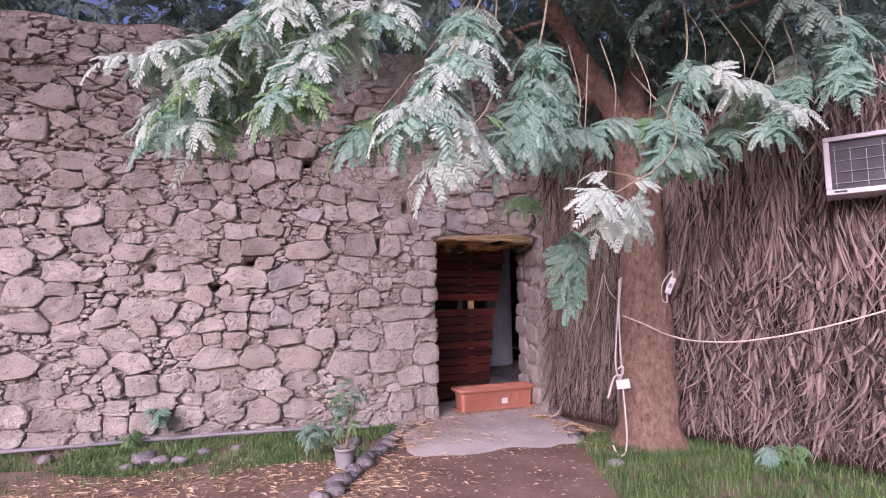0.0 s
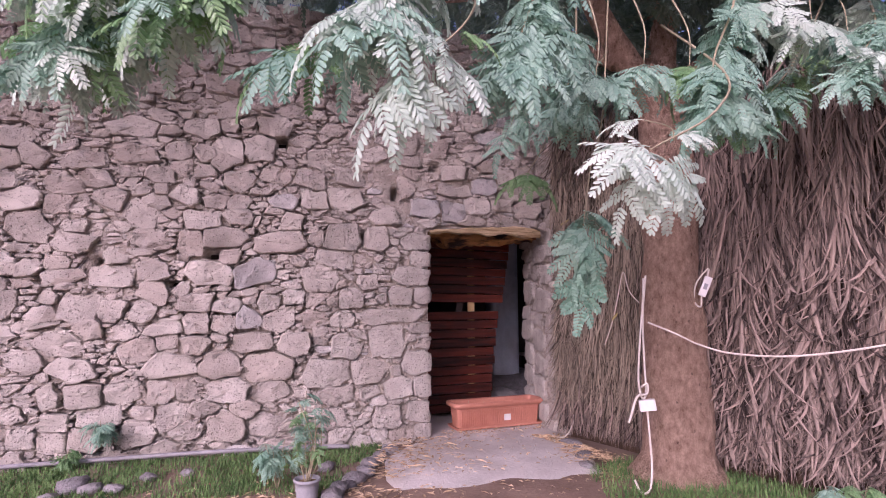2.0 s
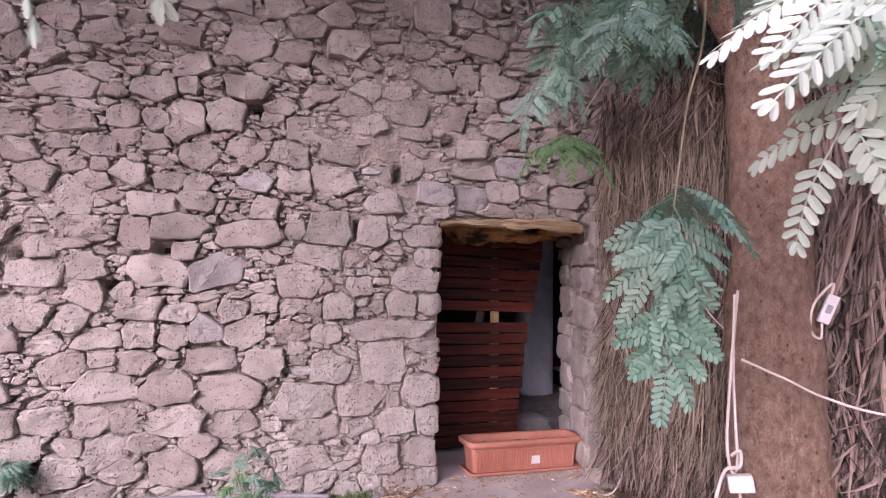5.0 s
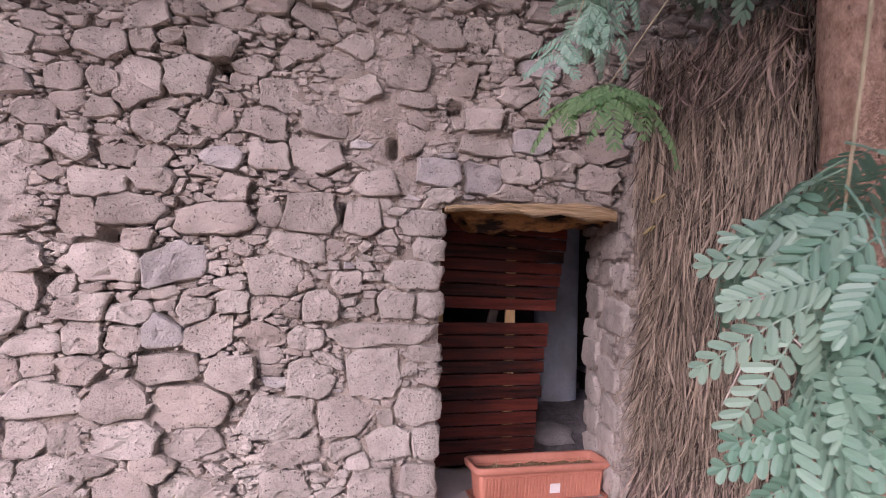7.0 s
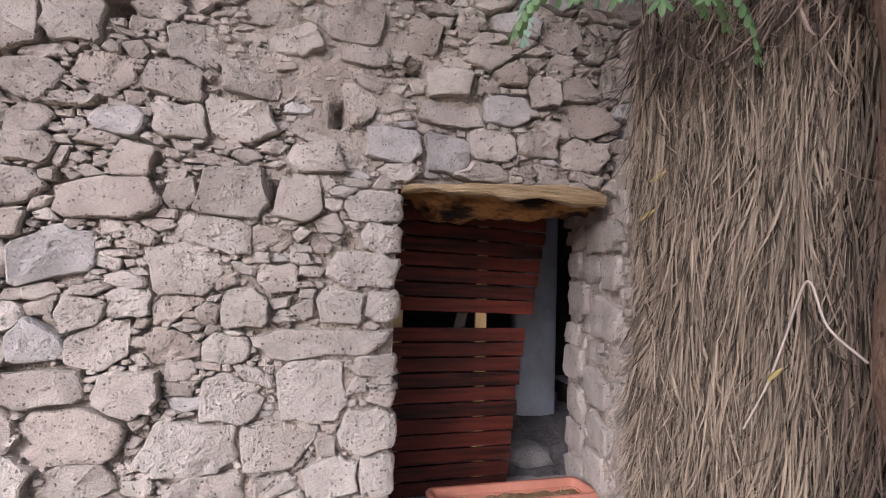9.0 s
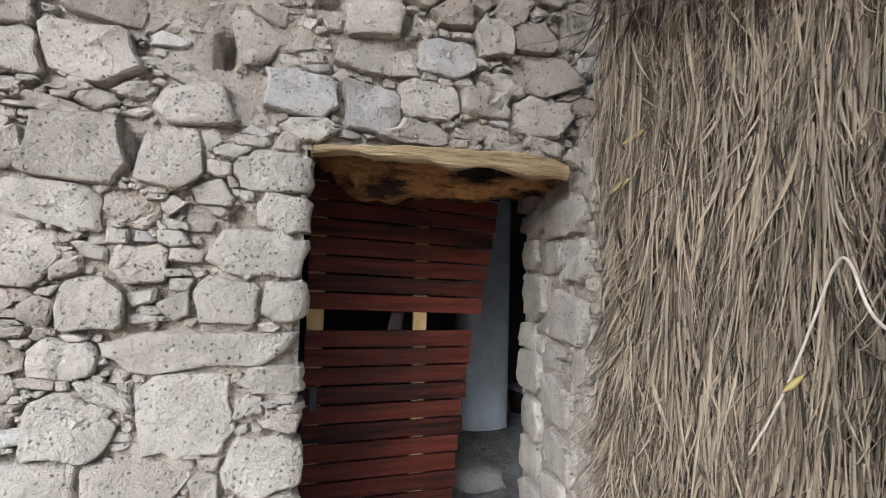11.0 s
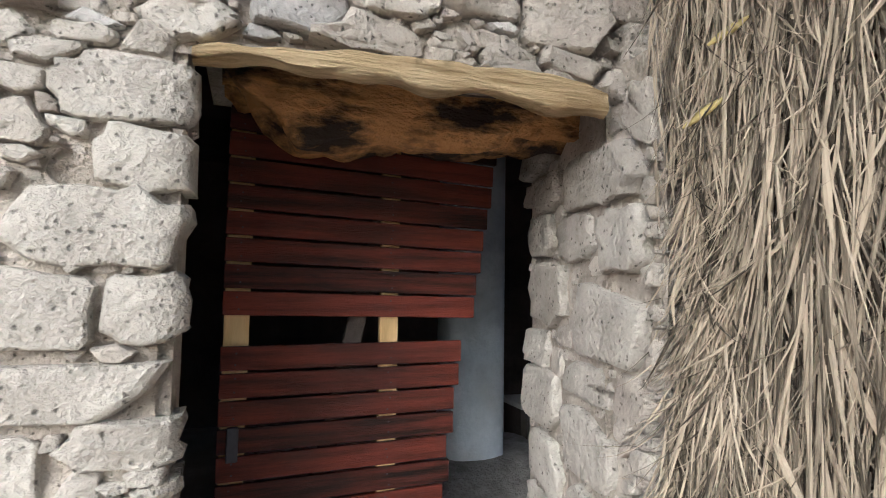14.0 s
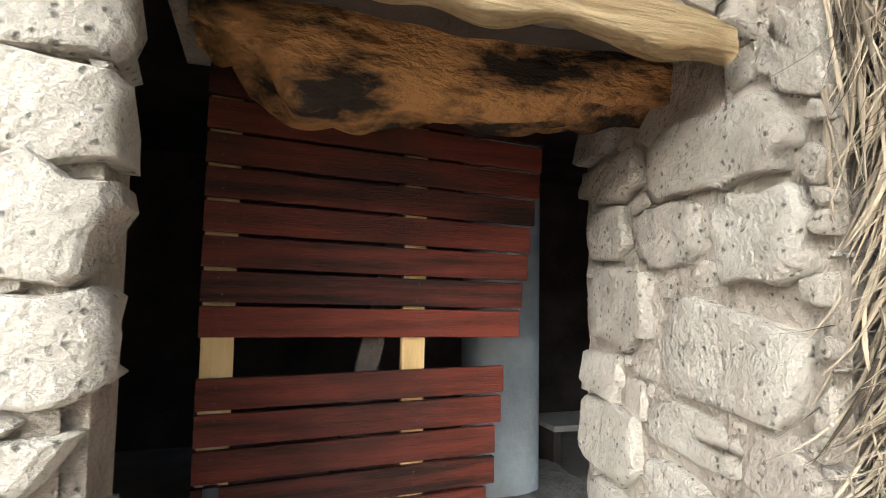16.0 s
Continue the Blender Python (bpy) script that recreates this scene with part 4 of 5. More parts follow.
def litter(count, seed, area, label, size=(0.012, 0.05)):
    rnd = random.Random(seed)
    v, f = [], []
    for k in range(count):
        x, y = area(rnd)
        z = ground_z(x, y) + 0.004
        if -0.7 < x < 1.1 and -1.2 < y < 0.7:
            z = 0.026
        a, l, w = rnd.uniform(0, 6.3), rnd.uniform(*size), rnd.uniform(0.003, 0.011)
        c, s_ = math.cos(a), math.sin(a)
        s = len(v)
        up = rnd.uniform(0.0, 0.012)
        for u, q, h in ((-1, 0, 0), (0, -1, up), (1, 0, 0.002), (0, 1, up * 0.4)):
            v.append((x + c * u * l - s_ * q * w, y + s_ * u * l + c * q * w, z + h))
        f += [(s, s + 1, s + 2), (s, s + 2, s + 3)]
    ob = mesh_object("leaf_litter", v, f, STRAW, None, label, False, "stuff")
    return tagged(ob, category="litter")


litter(1500, 3, lambda r: (r.uniform(-3.4, -1.0), r.gauss(-1.45, 0.35)), "pale dry leaf litter over bare earth")
litter(1100, 4, lambda r: (lambda y: (-0.35 - 0.5 * (-y - 0.1) + abs(r.gauss(0, 0.4)), y))(r.uniform(-2.8, -0.1)), "straw and dry leaves beside the path edge")
litter(420, 5, lambda r: (r.uniform(-0.6, 1.0), r.uniform(-3.0, -0.2)), "scattered dry leaves on the path", (0.008, 0.03))
litter(480, 6, lambda r: (r.gauss(1.05, 0.12), r.uniform(-1.5, -0.75)), "yellow straw at the tree foot")
litter(500, 8, lambda r: (lambda y: (1.06 - 0.25 * y + abs(r.gauss(0, 0.12)) - 0.3, y))(r.uniform(-1.3, -0.3)), "broken straw along the foot of the thatch", (0.01, 0.06))
litter(260, 7, lambda r: (r.uniform(0.1, 1.15), r.gauss(-0.02, 0.06)), "yellow chaff before the planter", (0.006, 0.02))

# dry stubble in the planter
sv, sf = [], []
prng = random.Random(9)
for k in range(420):
    x, y = prng.uniform(-0.38, 0.38), prng.uniform(-0.08, 0.08)
    a, h, w = prng.uniform(0, 6.3), prng.uniform(0.008, 0.04), prng.uniform(0.002, 0.005)
    s = len(sv)
    sv += [(x - w, y, 0.175), (x + w, y, 0.175), (x + math.cos(a) * h, y + math.sin(a) * h, 0.18 + h * prng.random())]
    sf.append((s, s + 1, s + 2))
mesh_object("dry_stubble", sv, sf, STRAW, planter_ob, "dry straw and seed husks", False, "stuff")
for x, y, h in ((-0.30, -0.02, 0.085), (-0.12, 0.03, 0.05), (0.31, 0.04, 0.06), (0.335, 0.045, 0.045)):
    tube("sprout", [(x, y, 0.17), (x + 0.004, y, 0.17 + h * 0.6), (x + 0.012, y, 0.18 + h)], 0.004, 0.001, TWIG, planter_ob, "", 6, 3)


def small_plant(name, x, y, z, height, count, seed, label, tone="mid", lean=0.25):
    """A low leafy plant: stems with compound leaves."""
    rnd = random.Random(seed)
    p = thing(name, label, "plant", (x, y, z))
    for k in range(count):
        a = rnd.uniform(0, 6.3)
        tip = Vector((math.cos(a) * height * lean, math.sin(a) * height * lean, height * rnd.uniform(0.6, 1)))
        tube("stem", [(0, 0, 0), tip * 0.5 + Vector((0, 0, height * 0.1)), tip], 0.0035, 0.0015, TWIG, p, "", 5, 3)
        for q in range(3):
            ob = new("leaf", SPRAY_DATA[tone, rnd.randrange(5)])
            ob.parent = p
            b = rnd.uniform(0, 6.3)
            ob.matrix_basis = Matrix.Translation(tip * (0.7 + 0.15 * q)) @ Euler((rnd.uniform(-0.3, 0.3), rnd.uniform(0.0, 0.5), b)).to_matrix().to_4x4() @ Matrix.Scale(rnd.uniform(0.35, 0.55), 4)
    return p


def sapling():
    p = thing("potted_sapling", "young sapling in a scuffed grey plastic pot", "potted plant", (-1.15, -1.33, -0.03))
    rings = [(0.055, 0.0), (0.062, 0.02), (0.072, 0.10), (0.076, 0.13), (0.083, 0.132), (0.083, 0.15), (0.074, 0.15), (0.07, 0.12)]
    v = [(r * math.cos(6.2832 * k / 20), r * math.sin(6.2832 * k / 20), z) for r, z in rings for k in range(20)]
    f = [(i * 20 + k, i * 20 + (k + 1) % 20, i * 20 + 20 + (k + 1) % 20, i * 20 + 20 + k) for i in range(len(rings) - 1) for k in range(20)]
    f += [tuple(range(20))[::-1]]
    pot = mesh_object("pot", v, f, POT, p, "scuffed grey plastic nursery pot", True)
    mesh_object("soil", [(0.071 * math.cos(6.2832 * k / 16), 0.071 * math.sin(6.2832 * k / 16), 0.125) for k in range(16)], [tuple(range(16))], SOIL, pot)
    rnd = random.Random(5)
    for k in range(7):
        tip = Vector((0.09 * math.cos(k * 1.7), 0.09 * math.sin(k * 1.7), rnd.uniform(0.42, 0.68)))
        tube("stem", [(0.01 * math.cos(k * 1.6), 0.01 * math.sin(k * 1.6), 0.12), tip * 0.55 + Vector((0.015 * (k - 1.5), 0, 0)), tip], 0.005, 0.002, TWIG, p, "thin pale stem", 6, 4)
        for q in range(6):
            ob = new("leaf", SPRAY_DATA["mid" if q % 3 else "fresh", rnd.randrange(5)])
            ob.parent = p
            ob.matrix_basis = Matrix.Translation(tip * (0.6 + 0.075 * q)) @ Euler((rnd.uniform(-0.4, 0.4), rnd.uniform(-0.5, 0.3), rnd.uniform(0, 6.3))).to_matrix().to_4x4() @ Matrix.Scale(rnd.uniform(0.26, 0.42), 4)
    return p


sapling()
small_plant("shrub", -1.33, -1.0, -0.04, 0.36, 8, 21, "bushy blue-green shrub growing in the grass")
small_plant("shrub", -2.62, -0.12, 0.12, 0.22, 7, 22, "blue-green weed growing at the wall foot")
small_plant("weed", -2.85, -0.14, -0.02, 0.16, 3, 23, "small yellow-green weed at the wall foot", "fresh")
small_plant("weed", 1.85, -2.5, -0.03, 0.2, 4, 24, "broad green weed below the palm thatch", "fresh")
small_plant("weed", 1.72, -2.45, -0.03, 0.17, 4, 25, "grey-green weed below the palm thatch", "mid")


# ---- window air conditioner in the thatch ----
def air_conditioner():
    p = thing("air_conditioner", "white window air conditioner with a dark grille", "air conditioner", (1.84, -2.93, 1.86))
    p.rotation_euler = (0, 0, radians(-52))
    W, H, D = 0.55, 0.39, 0.42
    part("casing", box(0, W, 0.03, D, 0, H, 0.008), CASING, p)
    for name, b in (("frame", (0, W, -0.012, 0.03, 0, 0.035)), ("frame", (0, W, -0.012, 0.03, H - 0.03, H)), ("frame", (0, 0.035, -0.012, 0.03, 0.035, H - 0.03)), ("frame", (W - 0.035, W, -0.012, 0.03, 0.035, H - 0.03))):
        part(name, box(*b, 0.006), CASING, p)
    part("grille", box(0.03, W - 0.03, 0.02, 0.034, 0.03, H - 0.025), GRILLE, p, "dark recessed grille")
    for k in range(6):
        part("bar", box(0.06 + 0.085 * k, 0.064 + 0.085 * k, 0.012, 0.02, 0.05 + 0.03 * (k % 2), H - 0.06 - 0.02 * (k % 3)), POT, p)
    for k in range(4):
        z = 0.075 + 0.075 * k
        part("bar", box(0.05, W - 0.06, 0.008, 0.014, z, z + 0.003), POT, p)
    part("badge", box(0.045, 0.115, -0.0145, -0.012, 0.012, 0.024), GRILLE, p, "small dark maker plate")
    return p


air_conditioner()


# ---- cables and switches on the tree ----
def wire(name, pts, r, label, steps=8):
    return tagged(tube(name, pts, r, r, ROPE, None, "", 7, steps), label, "cable")


wire("cable", [(1.06, -1.72, 1.06), (1.20, -1.84, 0.98), (1.36, -1.85, 0.91), (1.50, -2.02, 0.86), (1.66, -2.4, 0.88), (1.86, -2.95, 1.02), (2.1, -3.7, 1.3), (2.4, -4.4, 1.6)], 0.006, "white cable strung from the tree to the thatch")
wire("cable", [(1.08, -1.66, 1.36), (1.04, -1.70, 1.2), (0.98, -1.74, 0.95), (0.95, -1.75, 0.7), (0.97, -1.75, 0.57), (1.01, -1.74, 0.60), (1.02, -1.72, 0.8), (1.05, -1.68, 1.1), (1.10, -1.66, 1.38)], 0.007, "looped white cable hanging beside the trunk")
wire("cable", [(0.96, -1.76, 0.64), (1.0, -1.77, 0.66), (0.98, -1.79, 0.60), (0.92, -1.77, 0.58), (0.87, -1.77, 0.46), (0.85, -1.77, 0.42)], 0.008, "knotted white cable end", 6)
wire("cable", [(1.0, -1.76, 0.50), (1.02, -1.75, 0.30), (1.02, -1.76, 0.12), (0.97, -1.80, 0.0), (0.9, -1.81, -0.01), (0.88, -1.77, 0.06)], 0.007, "white cable running down to the ground")
sock = part("socket_box", box(-0.052, 0.052, -0.028, 0.028, -0.036, 0.036, 0.008), WHITE, None, "white plastic socket box hanging on its cable", False)
sock.matrix_world = pose(0.99, -1.78, 0.525, 0, -8, -32)
tagged(sock, category="socket")
switch = thing("inline_switch", "white inline switch hanging on a cable loop", "switch", (1.47, -1.80, 1.30))
switch.rotation_euler = (0, radians(22), radians(-35))
part("switch_body", box(-0.025, 0.025, -0.02, 0.02, -0.07, 0.07, 0.008), WHITE, switch)
part("rocker", box(-0.012, 0.012, -0.026, -0.02, -0.02, 0.02, 0.003), POT, switch, "grey rocker")
tube("wire_loop", [(-0.01, 0, 0.07), (-0.025, 0.0, 0.12), (-0.06, 0, 0.0), (-0.03, 0, -0.12), (0.02, 0, -0.14), (0.0, 0, -0.07)], 0.006, 0.006, ROPE, switch, "", 7, 6)
wire("cable", [(1.29, -0.80, 0.84), (1.30, -0.92, 1.05), (1.29, -1.03, 1.27), (1.28, -1.10, 1.41), (1.27, -1.15, 1.42), (1.27, -1.21, 1.28), (1.26, -1.36, 1.18)], 0.0042, "loose cable hooked over the thatch")
wire("cable", [(1.24, -0.35, 0.28), (1.19, -0.4, 0.12), (1.08, -0.45, 0.03), (0.98, -0.4, 0.03)], 0.006, "thin cable on the ground by the jamb")


# seed pods caught in the thatch
def pod(x, y, z, yaw, tilt, size=0.13):
    v, f = [], []
    for i in range(9):
        t = i / 8
        w = 0.0115 * math.sin(math.pi * min(max(t, 0.04), 0.97)) ** 0.6
        u = (t - 0.5) * size
        lift = 0.002 + 0.002 * math.sin(t * 25)
        v += [(u, 0, -w), (u, -lift, 0), (u, 0, w), (u, lift, 0)]
    for i in range(8):
        for k in range(4):
            a, b2 = i * 4 + k, i * 4 + (k + 1) % 4
            f.append((a, b2, b2 + 4, a + 4))
    ob = mesh_object("seed_pod", v, f, LICHEN, None, "flat yellow seed pod caught in the thatch", True)
    ob.matrix_world = pose(x, y, z, 0, -tilt, yaw)
    return tagged(ob, category="seed pod", group="pods in the thatch")


pod(1.14, -0.34, 1.75, -62, 30, 0.11)
pod(1.16, -0.40, 1.93, -62, 25, 0.10)
pod(1.3, -0.95, 1.08, -70, 45, 0.08)

# odds and ends in the dark room
sack = part("sack", pebble(0.26, (1.1, 0.9, 1.0), 201), GRILLE, None, "dark plastic sack slumped on the floor", True)
sack.location = (2.0, 1.5, 0.2)
tagged(sack, category="sack")
bench = thing("bench", "low dusty plank bench in the dark room", "bench", (2.4, 2.7, 0.0))
part("seat", box(-0.3, 0.5, -0.2, 0.2, 0.42, 0.46, 0.005), CEMENT, bench)
for bx in (-0.25, 0.45):
    part("leg", box(bx - 0.03, bx + 0.03, -0.15, 0.15, 0.0, 0.42, 0.004), ROOM_SHADE, bench)
tub = part("stone_block", pebble(0.2, (1.2, 1.0, 0.6), 207), STONE_GREY, None, "rounded stone block on the dusty floor", True)
tub.location = (1.25, 1.5, 0.06)
tagged(tub, category="stone")

# trees beyond the wall
wrng = random.Random(55)


def far_tree(x, y, h, spread, n):
    p = thing("tree", "dark leafy tree beyond the wall", "tree", (x, y, -0.03), "trees beyond the wall")
    tube("trunk", [(0, 0, 0), (0.1, 0, h * 0.4), (0.0, 0.1, h * 0.8)], 0.16, 0.06, BARK, p, "", 10, 6, 0.1)
    v, f = [], []
    off = 0
    for k in range(n):
        a, r, u = wrng.uniform(0, 6.3), spread * math.sqrt(wrng.random()), wrng.uniform(-1, 1)
        c = Vector((math.cos(a) * r, math.sin(a) * r, h * 0.78 + u * h * 0.26 * math.sqrt(max(0.05, 1 - (r / spread) ** 2))))
        i = wrng.randrange(5)
        q = np.array(Euler((wrng.uniform(-0.8, 0.8), wrng.uniform(-0.3, 0.9), wrng.uniform(0, 6.3))).to_matrix())
        pts = base_v[i] @ (q.T * wrng.uniform(1.6, 2.6)) + np.array(c)
        v.append(pts)
        f += [tuple(off + w for w in g) for g in SPRAYS[i][1][:-30]]
        off += len(pts)
    # shade inside the crown comes from the darkened leaf colour
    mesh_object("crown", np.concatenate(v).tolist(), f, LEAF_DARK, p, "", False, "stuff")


far_tree(-4.8, 2.2, 5.0, 1.8, 300)
far_tree(-2.0, 6.0, 7.0, 2.5, 300)
far_tree(0.8, 6.4, 7.2, 2.6, 240)
far_tree(2.6, 6.0, 7.0, 2.5, 280)
far_tree(-0.5, 5.7, 6.6, 2.0, 220)
far_tree(5.2, 2.6, 5.6, 2.0, 240)
far_tree(4.2, -1.6, 5.0, 1.7, 200)

# ---- rubble stones ----
def pack(width, height, seeds, tiers, keep, rnd, closed, res=0.012, more=()):
    """Lays stones of falling size without overlap, then lets each one grow to its neighbours. Returns (u, v, angle step radii)."""
    W, H = int(width / res), int(height / res)
    taken = np.zeros((H, W), bool)
    vv, uu = np.mgrid[0:H, 0:W]
    stones = []

    def window(u, v, r):
        a, b2 = max(int((u - r) / res), 0), min(int((u + r) / res) + 1, W)
        c, d = max(int((v - r) / res), 0), min(int((v + r) / res) + 1, H)
        return slice(c, d), slice(a, b2)

    def dist(st, sl):
        u, v, w, h, rot, p = st
        x, y = uu[sl] * res - u, vv[sl] * res - v
        c, s = math.cos(rot), math.sin(rot)
        return (np.abs((x * c + y * s) / (w / 2)) ** p + np.abs((-x * s + y * c) / (h / 2)) ** p) ** (1 / p)

    def put(st, must=False, lap=0.04):
        sl = window(st[0], st[1], max(st[2], st[3]) * 0.75)
        if taken[sl].size == 0:
            return
        inside = dist(st, sl) < 1
        if not must and (taken[sl] & inside).sum() > lap * max(inside.sum(), 1):
            return
        taken[sl] |= inside
        stones.append(st)

    for u, v, w, h in seeds:
        put((u, v, w * 0.96, h * 0.96, rnd.gauss(0, 0.03), 4.5), True)
    for u, v, w, h in more:
        if keep(u, v):
            put((u, v, w * 0.93, h * 0.93, rnd.gauss(0, 0.09), rnd.uniform(2.8, 6.0)), False, 0.14)
    for tries, w0, w1, ratio0, ratio1, turn_ in tiers:
        for _ in range(tries):
            u, v = rnd.uniform(0, width), rnd.uniform(0, height)
            if not keep(u, v):
                continue
            w = rnd.uniform(w0, w1)
            put((u, v, w, w * rnd.uniform(ratio0, ratio1), rnd.gauss(0, turn_), rnd.uniform(2.2, 6.0)))
    best = np.full((H, W), 1.8)
    owner = np.full((H, W), -1, int)
    for i, st in enumerate(stones):
        sl = window(st[0], st[1], max(st[2], st[3]) * 1.3 + 0.02)
        d = dist(st, sl)
        won = (d < best[sl]) & (d < (1.16 if i < len(seeds) else 9.0))
        best[sl] = np.where(won, d, best[sl])
        owner[sl] = np.where(won, i, owner[sl])
    owner[closed(uu * res, vv * res)] = -2
    owner[0], owner[-1], owner[:, 0], owner[:, -1] = -2, -2, -2, -2
    shapes = []
    for i, st in enumerate(stones):
        size = max(st[2], st[3])
        corners = rnd.choice((5, 6, 7)) if size > 0.12 else rnd.choice((4, 5))
        reach = np.arange(0.006, size * 1.25 + 0.02, 0.006)
        pts = []
        for k in range(24):
            a = 2 * math.pi * k / 24
            px = np.clip(((st[0] + reach * math.cos(a)) / res).astype(int), 0, W - 1)
            py = np.clip(((st[1] + reach * math.sin(a)) / res).astype(int), 0, H - 1)
            out_ = np.nonzero(owner[py, px] != i)[0]
            r = max(reach[out_[0]] if len(out_) else reach[-1], 0.01)
            pts.append((r * math.cos(a), r * math.sin(a)))
        outline = corners_of(pts, corners)
        shapes.append((st, outline))
    return shapes


def corners_of(pts, most):
    """The convex outline of pts, cut down to its strongest corners."""
    pts = sorted(pts)

    def half(seq):
        out = []
        for p in seq:
            while len(out) > 1 and (out[-1][0] - out[-2][0]) * (p[1] - out[-2][1]) - (out[-1][1] - out[-2][1]) * (p[0] - out[-2][0]) <= 0:
                out.pop()
            out.append(p)
        return out[:-1]

    hull = half(pts) + half(pts[::-1])
    while len(hull) > most:
        area = [abs((hull[k - 1][0] - p[0]) * (hull[(k + 1) % len(hull)][1] - p[1]) - (hull[k - 1][1] - p[1]) * (hull[(k + 1) % len(hull)][0] - p[0])) for k, p in enumerate(hull)]
        hull.pop(area.index(min(area)))
    shrink = 1 - min(0.0045 / max(max(abs(q) for p in hull for q in p), 0.01), 0.25)
    return [(x * shrink, y * shrink) for x, y in hull]


def stone_geometry(st, outline, place, rnd, proud=None, tilt=0.11, worn=False):
    """A rubble stone: an angular outline with worn corners, a swelling rough face and rounded arrises."""
    size, n = max(st[2], st[3]), len(outline)
    big = size > 0.11
    ring = []
    for k in range(n):
        p, a, b2 = outline[k], outline[k - 1], outline[(k + 1) % n]
        for q, s in ((a, 0.10), (b2, 0.10)):
            ring.append((p[0] + (q[0] - p[0]) * s + rnd.gauss(0, 0.016) * size, p[1] + (q[1] - p[1]) * s + rnd.gauss(0, 0.016) * size))
        if big:
            ring.append(((p[0] + b2[0]) / 2 * (1 + rnd.gauss(-0.02, 0.07)), (p[1] + b2[1]) / 2 * (1 + rnd.gauss(-0.02, 0.07))))
    K = len(ring)
    h = proud if proud is not None else min(0.012 + 0.11 * size, 0.036) * rnd.uniform(0.35, 1.5)
    tu, tv_ = rnd.gauss(0, tilt), rnd.gauss(-0.03, tilt)
    soft = min(0.009 / max(min(st[2], st[3]) * 0.5, 0.012), 0.3)
    if big or worn:
        profile = ((1.0, -0.07), (1.0, h * 0.5), (1 - 0.4 * soft, h * 0.88), (1 - soft, h), (0.68 - 0.3 * soft, h), (0.34, h))
    else:
        profile = ((1.0, -0.05), (1.0, h * 0.5), (0.76, h * 0.97))
    rough, seed = min(0.005 + 0.075 * size, 0.02) * (0.6 if worn else 1.0), rnd.uniform(0, 90)

    def relief(du, dv):
        """Broken faces: broad swells, split ridges and small chips."""
        swell = noise.noise(Vector((du * 8, dv * 8, seed)))
        ridge = 0.45 - abs(noise.noise(Vector((du * 15, dv * 19, seed + 5)))) * 1.9
        return rough * (0.9 * swell + 0.7 * ridge + 0.45 * noise.noise(Vector((du * 46, dv * 46, seed + 9))))

    v = []
    for scale, depth in profile:
        for du, dv in ring:
            du, dv = du * scale, dv * scale
            v.append(place(st[0] + du, st[1] + dv, depth + (tu * du + tv_ * dv + relief(du, dv) if depth > 0 else 0)))
    f = []
    for r in range(len(profile) - 1):
        for k in range(K):
            a, b2 = r * K + k, r * K + (k + 1) % K
            f.append((a, b2, b2 + K, a + K))
    last = (len(profile) - 1) * K
    v.append(place(st[0], st[1], h + relief(0, 0)))
    f += [(last + k, last + (k + 1) % K, last + K) for k in range(K)]
    return v, f


srng = random.Random(77)
X0, Z0 = -6.2, -0.06
# the large stones round the doorway: x, z, width, height
JAMB = [(-0.34, 1.08, 0.70, 0.14), (-0.18, 1.44, 0.37, 0.16), (-0.42, 0.86, 0.32, 0.29), (-0.14, 0.66, 0.29, 0.22), (-0.31, 0.45, 0.26, 0.20), (-0.14, 1.75, 0.29, 0.15), (-0.10, 1.60, 0.21, 0.14), (-0.09, 1.27, 0.18, 0.15), (-0.12, 0.97, 0.24, 0.10), (-0.09, 0.45, 0.18, 0.20), (-0.30, 1.26, 0.23, 0.17), (-0.13, 0.23, 0.26, 0.18), (-0.08, 0.06, 0.17, 0.12), (-0.4, 0.2, 0.28, 0.2)]
ABOVE = [(-0.07, 2.07, 0.28, 0.17), (0.20, 2.05, 0.27, 0.20), (0.45, 2.11, 0.26, 0.16), (0.71, 2.12, 0.24, 0.12), (0.95, 2.09, 0.27, 0.16), (0.22, 2.26, 0.34, 0.15), (0.52, 2.30, 0.25, 0.16), (0.74, 2.42, 0.18, 0.17), (-0.22, 2.50, 0.24, 0.10), (0.06, 2.64, 0.20, 0.18)]
FIELD = [(-0.82, 1.78, 0.33, 0.25), (-0.53, 1.78, 0.24, 0.24), (-0.74, 1.23, 0.20, 0.19), (-1.23, 1.25, 0.19, 0.13), (-0.95, 0.60, 0.41, 0.23), (-1.43, 0.66, 0.40, 0.24), (-1.22, 0.84, 0.27, 0.20), (-1.56, 0.87, 0.32, 0.18), (-1.35, 1.72, 0.42, 0.18), (-0.60, 1.38, 0.17, 0.15), (-0.82, 1.05, 0.20, 0.12)]

